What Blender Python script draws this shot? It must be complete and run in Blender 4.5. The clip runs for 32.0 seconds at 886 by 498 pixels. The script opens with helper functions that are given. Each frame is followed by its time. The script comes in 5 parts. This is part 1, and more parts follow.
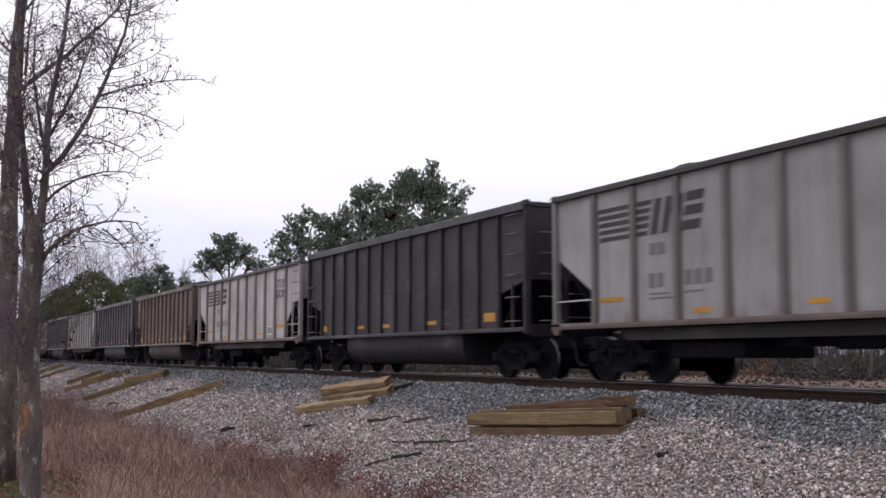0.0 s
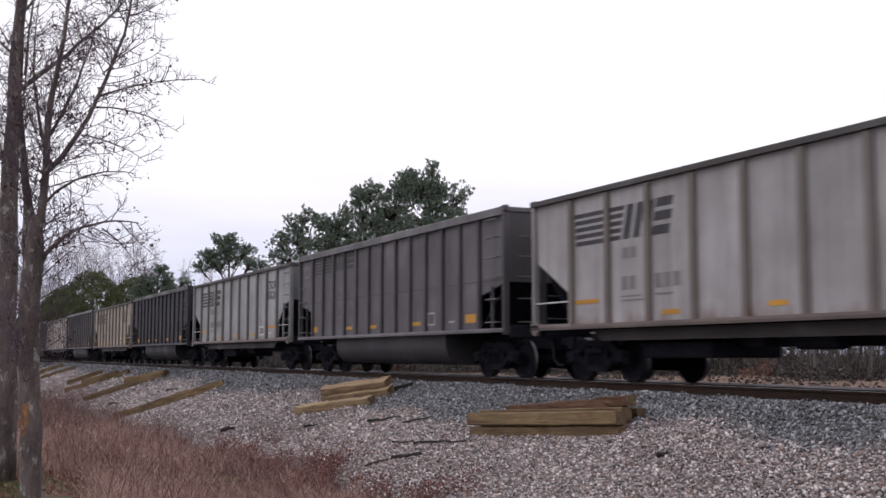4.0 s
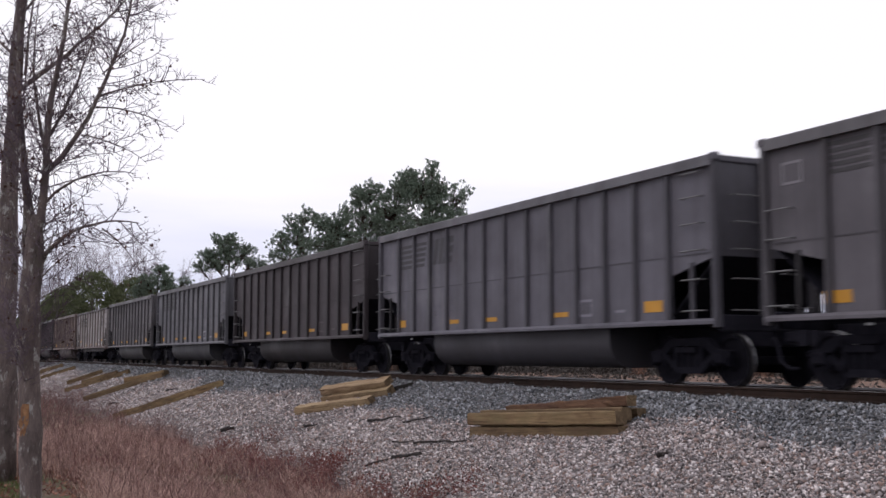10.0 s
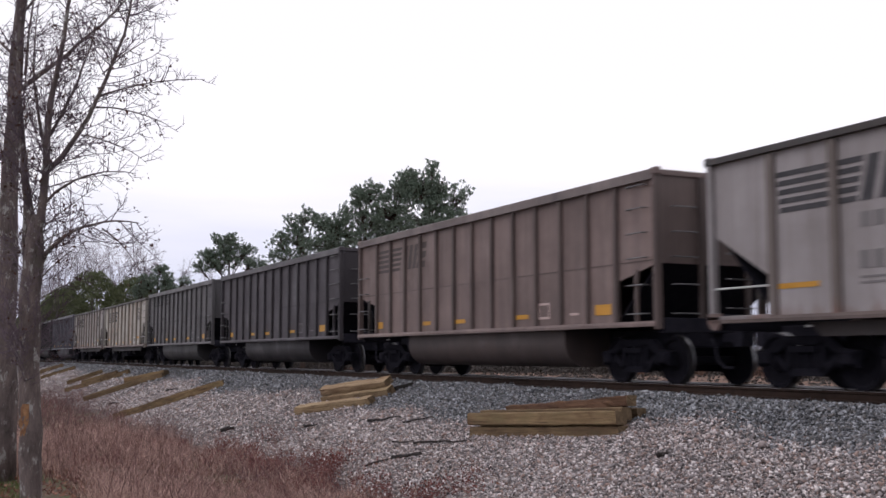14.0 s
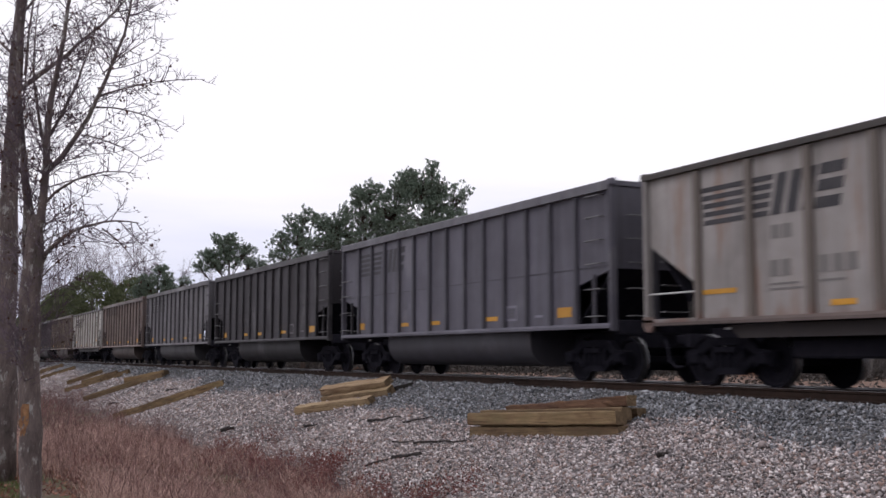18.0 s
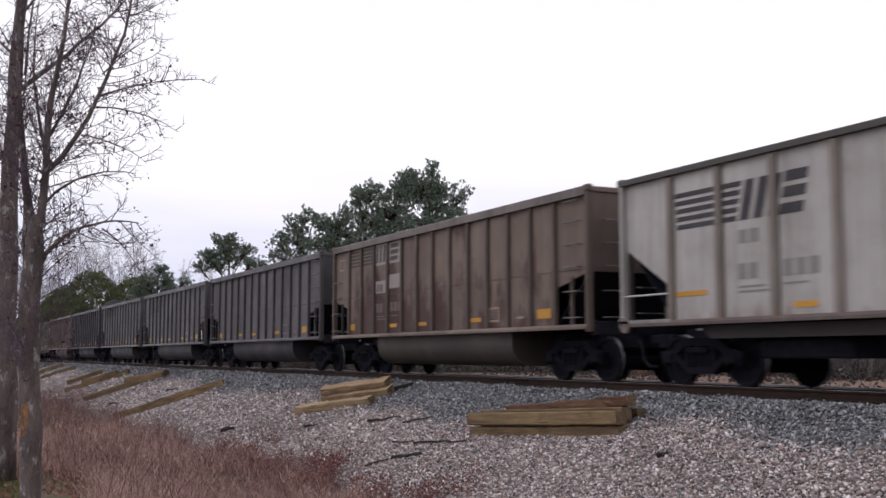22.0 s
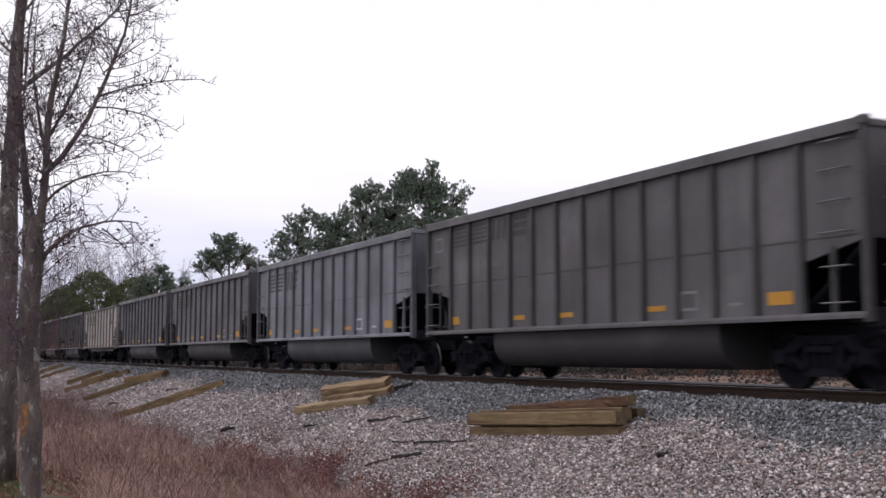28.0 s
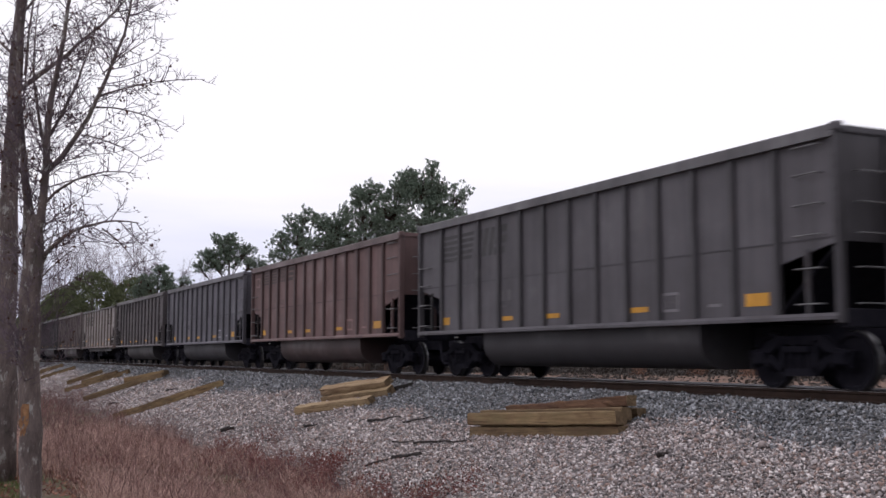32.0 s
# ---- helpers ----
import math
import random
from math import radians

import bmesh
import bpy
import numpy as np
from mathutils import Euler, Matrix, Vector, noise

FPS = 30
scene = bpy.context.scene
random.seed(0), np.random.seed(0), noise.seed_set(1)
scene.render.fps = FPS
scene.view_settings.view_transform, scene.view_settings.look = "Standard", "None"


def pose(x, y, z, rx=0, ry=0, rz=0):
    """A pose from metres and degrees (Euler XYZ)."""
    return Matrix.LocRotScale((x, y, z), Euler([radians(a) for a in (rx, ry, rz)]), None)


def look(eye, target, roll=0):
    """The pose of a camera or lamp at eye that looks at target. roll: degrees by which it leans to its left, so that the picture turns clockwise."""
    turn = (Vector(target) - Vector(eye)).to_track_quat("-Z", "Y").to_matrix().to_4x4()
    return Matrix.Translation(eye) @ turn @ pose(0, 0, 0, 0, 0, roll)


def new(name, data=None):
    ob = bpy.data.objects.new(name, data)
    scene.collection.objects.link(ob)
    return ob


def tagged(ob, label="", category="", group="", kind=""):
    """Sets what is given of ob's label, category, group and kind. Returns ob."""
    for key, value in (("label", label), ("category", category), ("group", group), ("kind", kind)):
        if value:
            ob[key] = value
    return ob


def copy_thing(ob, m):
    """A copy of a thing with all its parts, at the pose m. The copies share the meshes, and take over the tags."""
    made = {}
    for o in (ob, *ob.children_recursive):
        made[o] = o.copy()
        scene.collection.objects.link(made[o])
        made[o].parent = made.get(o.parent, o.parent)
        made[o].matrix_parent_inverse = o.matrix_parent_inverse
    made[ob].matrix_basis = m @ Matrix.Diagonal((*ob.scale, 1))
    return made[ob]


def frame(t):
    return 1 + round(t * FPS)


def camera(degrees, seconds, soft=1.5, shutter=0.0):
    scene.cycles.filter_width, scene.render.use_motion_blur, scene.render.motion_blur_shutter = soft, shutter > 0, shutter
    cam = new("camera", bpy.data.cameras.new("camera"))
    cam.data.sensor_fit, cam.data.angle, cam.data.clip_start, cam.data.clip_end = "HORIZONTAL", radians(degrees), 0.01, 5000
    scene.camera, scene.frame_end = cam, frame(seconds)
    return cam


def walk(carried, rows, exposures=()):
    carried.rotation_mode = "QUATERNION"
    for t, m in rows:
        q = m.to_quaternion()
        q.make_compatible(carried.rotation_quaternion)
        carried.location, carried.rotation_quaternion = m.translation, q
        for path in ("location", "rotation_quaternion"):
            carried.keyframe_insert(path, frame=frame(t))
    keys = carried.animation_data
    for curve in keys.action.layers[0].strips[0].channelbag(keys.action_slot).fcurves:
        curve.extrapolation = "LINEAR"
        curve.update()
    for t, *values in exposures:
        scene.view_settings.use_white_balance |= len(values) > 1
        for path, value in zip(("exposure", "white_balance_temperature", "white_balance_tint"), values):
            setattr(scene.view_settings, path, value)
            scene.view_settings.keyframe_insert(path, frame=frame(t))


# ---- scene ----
# Rail tops lie at z = 0; the track runs along x, the camera looks across it from y = 0.
cam = camera(43.8, 32.0, soft=1.5, shutter=0.22)
EYE = Vector((0.0, 0.0, 0.55))
TURN, TILT = radians(25.65), radians(5.51)
AIM = Vector((-math.cos(TURN) * math.cos(TILT), math.sin(TURN) * math.cos(TILT), math.sin(TILT)))
walk(cam, [(0.0, look(EYE, EYE + AIM)), (32.0, look(EYE, EYE + AIM))], exposures=[(0.0, -0.05, 6200, 22), (32.0, -0.05, 6200, 22)])

TRACK_Y = 13.85
PITCH = 16.18            # coupler to coupler
SPEED = 20.011           # metres a second, towards +x


# ---- sky and light ----
def make_world():
    w = bpy.data.worlds.new("overcast_sky")
    scene.world = w
    w.use_nodes = True
    nt = w.node_tree
    nt.nodes.clear()
    out = nt.nodes.new("ShaderNodeOutputWorld")
    bg = nt.nodes.new("ShaderNodeBackground")
    sky = nt.nodes.new("ShaderNodeTexSky")
    sky.sky_type, sky.sun_disc = "NISHITA", False
    sky.sun_elevation, sky.sun_rotation = radians(38), radians(200)
    dim = nt.nodes.new("ShaderNodeMix")
    dim.data_type, dim.blend_type = "RGBA", "MULTIPLY"
    dim.inputs[0].default_value = 1.0
    dim.inputs[7].default_value = (0.1, 0.1, 0.1, 1)
    nt.links.new(sky.outputs[0], dim.inputs[6])
    co = nt.nodes.new("ShaderNodeTexCoord")
    sep = nt.nodes.new("ShaderNodeSeparateXYZ")
    nt.links.new(co.outputs["Generated"], sep.inputs[0])
    ramp = nt.nodes.new("ShaderNodeValToRGB")
    e = ramp.color_ramp.elements
    e[0].position, e[0].color = 0.0, (0.66, 0.70, 0.82, 1)
    e[1].position, e[1].color = 0.16, (1.09, 1.10, 1.06, 1)
    mid = ramp.color_ramp.elements.new(0.07)
    mid.color = (0.79, 0.84, 0.92, 1)
    nz = nt.nodes.new("ShaderNodeTexNoise")
    mp = nt.nodes.new("ShaderNodeMapping")
    mp.inputs["Scale"].default_value = (2.0, 2.0, 14.0)
    nt.links.new(co.outputs["Generated"], mp.inputs[0])
    nt.links.new(mp.outputs[0], nz.inputs["Vector"])
    nz.inputs["Scale"].default_value, nz.inputs["Detail"].default_value = 2.2, 5.0
    add = nt.nodes.new("ShaderNodeMath")
    add.operation = "MULTIPLY_ADD"
    nt.links.new(nz.outputs["Fac"], add.inputs[0])
    add.inputs[1].default_value = 0.10
    nt.links.new(sep.outputs["Z"], add.inputs[2])
    sub = nt.nodes.new("ShaderNodeMath")
    sub.operation = "SUBTRACT"
    nt.links.new(add.outputs[0], sub.inputs[0])
    sub.inputs[1].default_value = 0.05
    nt.links.new(sub.outputs[0], ramp.inputs[0])
    mix = nt.nodes.new("ShaderNodeMix")
    mix.data_type = "RGBA"
    mix.inputs[0].default_value = 0.94
    nt.links.new(dim.outputs[2], mix.inputs[6])
    nt.links.new(ramp.outputs[0], mix.inputs[7])
    nt.links.new(mix.outputs[2], bg.inputs[0])
    bg.inputs[1].default_value = 1.0
    nt.links.new(bg.outputs[0], out.inputs[0])


make_world()
sun = new("sun", bpy.data.lights.new("sun", "SUN"))
sun.data.energy, sun.data.angle, sun.data.color = 0.5, radians(40), (1.0, 0.97, 0.93)
sun.matrix_world = look((-10, -30, 35), (-10, 5, 0))


# ---- materials ----
class Mat:
    """A small builder for node materials."""

    def __init__(self, name, rough=0.8, metal=0.0, spec=0.5):
        self.m = bpy.data.materials.new(name)
        self.m.use_nodes = True
        self.nt = self.m.node_tree
        self.b = self.nt.nodes["Principled BSDF"]
        self.b.inputs["Roughness"].default_value = rough
        self.b.inputs["Metallic"].default_value = metal
        self.b.inputs["Specular IOR Level"].default_value = spec
        self.co = self.nt.nodes.new("ShaderNodeTexCoord")
        self.oi = self.nt.nodes.new("ShaderNodeObjectInfo")

    def link(self, a, b):
        self.nt.links.new(a, b)

    def vec(self, scale=(1, 1, 1), shift=False, space="Object"):
        mp = self.nt.nodes.new("ShaderNodeMapping")
        mp.inputs["Scale"].default_value = scale
        self.link(self.co.outputs[space], mp.inputs[0])
        if shift:
            mul = self.nt.nodes.new("ShaderNodeMath")
            mul.operation = "MULTIPLY"
            mul.inputs[1].default_value = 87.0
            self.link(self.oi.outputs["Random"], mul.inputs[0])
            self.link(mul.outputs[0], mp.inputs["Location"])
        return mp.outputs[0]

    def noise(self, scale, detail=4.0, rough=0.6, stretch=(1, 1, 1), shift=False):
        n = self.nt.nodes.new("ShaderNodeTexNoise")
        n.inputs["Scale"].default_value, n.inputs["Detail"].default_value = scale, detail
        n.inputs["Roughness"].default_value = rough
        self.link(self.vec(stretch, shift), n.inputs["Vector"])
        return n.outputs["Fac"]

    def voronoi(self, scale, out="Distance", stretch=(1, 1, 1)):
        n = self.nt.nodes.new("ShaderNodeTexVoronoi")
        n.inputs["Scale"].default_value = scale
        self.link(self.vec(stretch), n.inputs["Vector"])
        return n.outputs[out]

    def ramp(self, fac, stops):
        r = self.nt.nodes.new("ShaderNodeValToRGB")
        e = r.color_ramp.elements
        while len(e) < len(stops):
            e.new(0.5)
        for el, (pos, col) in zip(e, stops):
            el.position = pos
            el.color = (*col, 1) if isinstance(col, tuple) else (col, col, col, 1)
        self.link(fac, r.inputs[0])
        return r.outputs[0]

    def mix(self, fac, a, b, how="MIX"):
        n = self.nt.nodes.new("ShaderNodeMix")
        n.data_type, n.blend_type = "RGBA", how
        for i, val in ((0, fac), (6, a), (7, b)):
            if isinstance(val, (int, float)):
                n.inputs[i].default_value = val if i == 0 else (val, val, val, 1)
            elif isinstance(val, tuple):
                n.inputs[i].default_value = (*val, 1)
            else:
                self.link(val, n.inputs[i])
        return n.outputs[2]

    def color(self, out):
        if isinstance(out, tuple):
            self.b.inputs["Base Color"].default_value = (*out, 1)
        else:
            self.link(out, self.b.inputs["Base Color"])
        return self

    def rough(self, out):
        self.link(out, self.b.inputs["Roughness"])
        return self

    def bump(self, height, strength=0.4, dist=0.02):
        n = self.nt.nodes.new("ShaderNodeBump")
        n.inputs["Strength"].default_value, n.inputs["Distance"].default_value = strength, dist
        self.link(height, n.inputs["Height"])
        self.link(n.outputs[0], self.b.inputs["Normal"])
        return self

    def island(self):
        return self.nt.nodes.new("ShaderNodeNewGeometry").outputs["Random Per Island"]


def panel_tone(k, pitch, shift, seam, spread):
    """Each plate between two ribs has its own slight tone, above and below the seam."""
    xyz = k.nt.nodes.new("ShaderNodeSeparateXYZ")
    k.link(k.co.outputs["Object"], xyz.inputs[0])

    def calc(op, a, b):
        n = k.nt.nodes.new("ShaderNodeMath")
        n.operation = op
        for i, v in enumerate((a, b)):
            if isinstance(v, (int, float)):
                n.inputs[i].default_value = v
            elif v is not None:
                k.link(v, n.inputs[i])
        return n.outputs[0]

    col = calc("FLOOR", calc("ADD", calc("MULTIPLY", xyz.outputs["X"], 1 / pitch), shift), None)
    row = calc("GREATER_THAN", xyz.outputs["Z"], seam)
    com = k.nt.nodes.new("ShaderNodeCombineXYZ")
    k.link(col, com.inputs[0])
    k.link(row, com.inputs[1])
    k.link(calc("MULTIPLY", k.oi.outputs["Random"], 87.0), com.inputs[2])
    wn = k.nt.nodes.new("ShaderNodeTexWhiteNoise")
    k.link(com.outputs[0], wn.inputs["Vector"])
    return k.ramp(wn.outputs["Value"], [(0.0, 1.0 - spread), (1.0, 1.0)])


def paint_material(name, rough, grime, rust, streak, edge_rust=0.0):
    """Weathered freight-car paint in the object's own colour: vertical run-off, blotches, rust specks."""
    k = Mat(name, rough, spec=0.3)
    tone = panel_tone(k, 1.33, 0.6, 0.0, 0.10) if edge_rust else panel_tone(k, 1.022, 0.0, 2.31, 0.16)
    base = k.mix(1.0, k.oi.outputs["Color"], tone, "MULTIPLY")
    s = k.noise(1.0, 7, 0.7, (3.2, 3.2, 0.14), True)
    s2 = k.noise(1.0, 5, 0.6, (9.0, 9.0, 0.5), True)
    big = k.noise(0.55, 5, 0.6, (1, 1, 1.2), True)
    fine = k.noise(13.0, 5, 0.75, (1, 1, 0.6), True)
    patch = k.noise(1.1, 6, 0.7, (1, 1, 0.7), True)
    c = k.mix(k.ramp(s, [(0.44, 0.0), (0.74, streak)]), base, k.mix(0.62, base, grime))
    c = k.mix(k.ramp(s2, [(0.50, 0.0), (0.80, 0.45)]), c, k.mix(0.5, c, grime))
    c = k.mix(k.ramp(big, [(0.38, 0.0), (0.72, 0.7)]), c, k.mix(0.55, c, grime))
    c = k.mix(k.ramp(big, [(0.20, 0.35), (0.42, 0.0)]), c, k.mix(0.3, c, (0.5, 0.48, 0.46)))
    c = k.mix(k.ramp(fine, [(0.60, 0.0), (0.78, 0.55)]), c, k.mix(0.55, c, rust))
    c = k.mix(k.ramp(patch, [(0.62, 0.0), (0.76, 0.55)]), c, k.mix(0.6, c, rust))
    if edge_rust:
        # rust blooming in uneven tongues along the lower seam of the panels
        xyz = k.nt.nodes.new("ShaderNodeSeparateXYZ")
        k.link(k.nt.nodes.new("ShaderNodeTexCoord").outputs["Object"], xyz.inputs[0])
        tongue = k.nt.nodes.new("ShaderNodeMath")
        tongue.operation = "MULTIPLY_ADD"
        tongue.inputs[1].default_value = 1.1
        k.link(k.noise(1.0, 6, 0.7, (2.6, 2.6, 0.5), True), tongue.inputs[0])
        tongue.inputs[2].default_value = 0.0
        low = k.nt.nodes.new("ShaderNodeMapRange")
        low.inputs["From Min"].default_value, low.inputs["From Max"].default_value = 1.75, 1.15
        low.inputs["To Min"].default_value, low.inputs["To Max"].default_value = -0.35, 0.12
        k.link(xyz.outputs["Z"], low.inputs["Value"])
        add = k.nt.nodes.new("ShaderNodeMath")
        add.operation = "ADD"
        k.link(tongue.outputs[0], add.inputs[0])
        k.link(low.outputs[0], add.inputs[1])
        c = k.mix(k.ramp(add.outputs[0], [(0.55, 0.0), (0.78, edge_rust)]), c, (0.16, 0.088, 0.07))
    k.color(c).rough(k.ramp(big, [(0.3, rough - 0.1), (0.8, min(1.0, rough + 0.2))]))
    k.bump(k.noise(1.6, 3, 0.5, (1, 1, 0.6), True), 0.3, 0.03)
    return k.m


M_STEEL_PAINT = paint_material("weathered_steel_paint", 0.6, (0.034, 0.031, 0.034), (0.075, 0.050, 0.045), 0.75)
M_WHITE_PAINT = paint_material("grimy_white_paint", 0.55, (0.085, 0.068, 0.058), (0.15, 0.085, 0.05), 0.7, 0.7)


def stained_paint(name, stain, lo, hi, strength, stretch, low=0.0):
    """The same paint with broad run-down stains."""
    m = paint_material(name, 0.6, (0.06, 0.05, 0.045), (0.12, 0.06, 0.035), 0.7, 0.7 if "white" in name else 0.0)
    nt = m.node_tree
    bs = nt.nodes["Principled BSDF"]
    src = bs.inputs["Base Color"].links[0].from_socket
    oi = nt.nodes.new("ShaderNodeObjectInfo")
    co = nt.nodes.new("ShaderNodeTexCoord")
    mp = nt.nodes.new("ShaderNodeMapping")
    mp.inputs["Scale"].default_value = stretch
    nt.links.new(co.outputs["Object"], mp.inputs[0])
    mul = nt.nodes.new("ShaderNodeMath")
    mul.operation = "MULTIPLY"
    mul.inputs[1].default_value = 53.0
    nt.links.new(oi.outputs["Random"], mul.inputs[0])
    nt.links.new(mul.outputs[0], mp.inputs["Location"])
    nz = nt.nodes.new("ShaderNodeTexNoise")
    nz.inputs["Scale"].default_value, nz.inputs["Detail"].default_value, nz.inputs["Roughness"].default_value = 1.0, 6.0, 0.65
    nt.links.new(mp.outputs[0], nz.inputs["Vector"])
    rp = nt.nodes.new("ShaderNodeValToRGB")
    rp.color_ramp.elements[0].position, rp.color_ramp.elements[0].color = lo, (0, 0, 0, 1)
    rp.color_ramp.elements[1].position, rp.color_ramp.elements[1].color = hi, (strength, strength, strength, 1)
    xyz = nt.nodes.new("ShaderNodeSeparateXYZ")
    nt.links.new(co.outputs["Object"], xyz.inputs[0])
    run = nt.nodes.new("ShaderNodeMapRange")
    run.inputs["From Min"].default_value, run.inputs["From Max"].default_value = 3.0, 1.4
    run.inputs["To Min"].default_value, run.inputs["To Max"].default_value = -low, low
    nt.links.new(xyz.outputs["Z"], run.inputs["Value"])
    tot = nt.nodes.new("ShaderNodeMath")
    nt.links.new(nz.outputs["Fac"], tot.inputs[0])
    nt.links.new(run.outputs[0], tot.inputs[1])
    nt.links.new(tot.outputs[0], rp.inputs[0])
    mx = nt.nodes.new("ShaderNodeMix")
    mx.data_type = "RGBA"
    nt.links.new(rp.outputs[0], mx.inputs[0])
    nt.links.new(src, mx.inputs[6])
    mx.inputs[7].default_value = (*stain, 1)
    nt.links.new(mx.outputs[2], bs.inputs["Base Color"])
    return m


M_RUST_WHITE = stained_paint("rust_streaked_white_paint", (0.20, 0.095, 0.05), 0.53, 0.68, 0.85, (1.9, 1.9, 0.24))
M_STAINED = stained_paint("oil_stained_brown_paint", (0.046, 0.019, 0.016), 0.46, 0.57, 0.85, (1.0, 1.0, 0.5), 0.10)


def simple(name, c0, c1, scale, rough=0.8, metal=0.0, stretch=(1, 1, 1), shift=True, bump=0.3, dist=0.01, spec=0.4):
    k = Mat(name, rough, metal, spec)
    n = k.noise(scale, 5, 0.65, stretch, shift)
    n2 = k.noise(scale * 0.13, 3, 0.5, stretch, shift)
    c = k.mix(k.ramp(n, [(0.3, 0.0), (0.72, 1.0)]), c0, c1)
    c = k.mix(k.ramp(n2, [(0.35, 0.0), (0.7, 0.45)]), c, tuple(v * 0.55 for v in c0))
    k.color(c).bump(n, bump, dist)
    return k.m


# blue tint in these three steels stands for veiled shadow under the cars
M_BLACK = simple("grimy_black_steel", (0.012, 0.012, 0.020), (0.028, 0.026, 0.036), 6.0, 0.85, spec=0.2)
# cast steel kept near black, so under-car shade sits in its colour
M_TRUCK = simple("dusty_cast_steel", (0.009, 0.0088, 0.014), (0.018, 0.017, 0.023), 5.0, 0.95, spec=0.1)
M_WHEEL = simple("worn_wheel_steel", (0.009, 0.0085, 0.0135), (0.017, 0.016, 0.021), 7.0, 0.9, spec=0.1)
M_TREAD = simple("bright_wheel_tread", (0.10, 0.10, 0.105), (0.24, 0.24, 0.25), 9.0, 0.35, 1.0, bump=0.05)
M_COAL = simple("coal", (0.008, 0.008, 0.009), (0.028, 0.028, 0.03), 14.0, 0.7, bump=0.9, dist=0.06, spec=0.25)
# worn iron, its colour lightened for the sky reflected along the bars
M_GRAB = simple("worn_grab_iron", (0.09, 0.09, 0.094), (0.23, 0.225, 0.23), 8.0, 0.6, 0.1, bump=0.1)
M_HANDLE = simple("pale_handle_metal", (0.45, 0.45, 0.46), (0.62, 0.62, 0.62), 8.0, 0.5, bump=0.05)
M_YELLOW = simple("yellow_reflector", (0.46, 0.22, 0.015), (0.58, 0.29, 0.03), 3.0, 0.5, bump=0.05)
M_RAILTOP = simple("polished_rail_head", (0.38, 0.35, 0.34), (0.55, 0.53, 0.52), 2.0, 0.32, 0.9, bump=0.03)
M_RAIL = simple("rusted_rail", (0.022, 0.014, 0.011), (0.05, 0.030, 0.022), 4.0, 0.9, spec=0.2)


def decal_material():
    k = Mat("faded_stencil_paint", 0.7)
    n = k.noise(5.0, 5, 0.7, (1, 1, 0.4), True)
    k.color(k.mix(k.ramp(n, [(0.40, 0.0), (0.80, 0.4)]), k.oi.outputs["Color"], k.mix(0.5, k.oi.outputs["Color"], (0.22, 0.21, 0.20))))
    return k.m


M_DECAL = decal_material()


# ---- mesh helpers ----
def finish(name, bm, mat, smooth=False):
    me = bpy.data.meshes.new(name)
    bmesh.ops.recalc_face_normals(bm, faces=bm.faces)
    bm.to_mesh(me)
    bm.free()
    for mt in (mat if isinstance(mat, (list, tuple)) else [mat]):
        me.materials.append(mt)
    if smooth:
        me.polygons.foreach_set("use_smooth", [True] * len(me.polygons))
    return me


def part(name, bm, mat, parent, label="", smooth=False, at=None):
    me = bm if isinstance(bm, bpy.types.Mesh) else finish(name, bm, mat, smooth)
    ob = new(name, me)
    ob.parent = parent
    if at is not None:
        ob.matrix_basis = at
    if label:
        ob["label"] = label
    return ob


def box(bm, x0, x1, y0, y1, z0, z1, bevel=0.0, m=None):
    verts = [bm.verts.new((x, y, z)) for x in (x0, x1) for y in (y0, y1) for z in (z0, z1)]
    faces = [bm.faces.new([verts[i] for i in q]) for q in
             ((0, 1, 3, 2), (4, 6, 7, 5), (0, 4, 5, 1), (2, 3, 7, 6), (0, 2, 6, 4), (1, 5, 7, 3))]
    if m is not None:
        for v in verts:
            v.co = m @ v.co
    if bevel:
        es = list({e for f in faces for e in f.edges})
        bmesh.ops.bevel(bm, geom=es, offset=bevel, segments=1, affect="EDGES")
    return bm


def prism(bm, outline, y0, y1):
    """An outline in x and z, drawn out along y."""
    a = [bm.verts.new((x, y0, z)) for x, z in outline]
    b = [bm.verts.new((x, y1, z)) for x, z in outline]
    n = len(outline)
    bm.faces.new(a)
    bm.faces.new(b[::-1])
    for i in range(n):
        bm.faces.new((a[i], b[i], b[(i + 1) % n], a[(i + 1) % n]))
    return bm


def section(bm, outline, x0, x1):
    """An outline in y and z, drawn out along x."""
    a = [bm.verts.new((x0, y, z)) for y, z in outline]
    b = [bm.verts.new((x1, y, z)) for y, z in outline]
    n = len(outline)
    bm.faces.new(a)
    bm.faces.new(b[::-1])
    for i in range(n):
        bm.faces.new((a[i], b[i], b[(i + 1) % n], a[(i + 1) % n]))
    return bm


def tube(bm, pts, radii, sides=6, caps=True):
    """A round bar through the points; radii is one number or one for each point."""
    pts = [Vector(p) for p in pts]
    if not isinstance(radii, (list, tuple)):
        radii = [radii] * len(pts)
    rings = []
    a = (pts[1] - pts[0]).orthogonal()
    for i, p in enumerate(pts):
        d = (pts[min(i + 1, len(pts) - 1)] - pts[max(i - 1, 0)]).normalized()
        a = (a - d * a.dot(d)).normalized()
        b = d.cross(a)
        rings.append([bm.verts.new(p + radii[i] * (math.cos(2 * math.pi * k / sides) * a + math.sin(2 * math.pi * k / sides) * b))
                      for k in range(sides)])
    for r0, r1 in zip(rings, rings[1:]):
        for k in range(sides):
            bm.faces.new((r0[k], r0[(k + 1) % sides], r1[(k + 1) % sides], r1[k]))
    if caps:
        bm.faces.new(rings[0])
        bm.faces.new(rings[-1][::-1])
    return bm


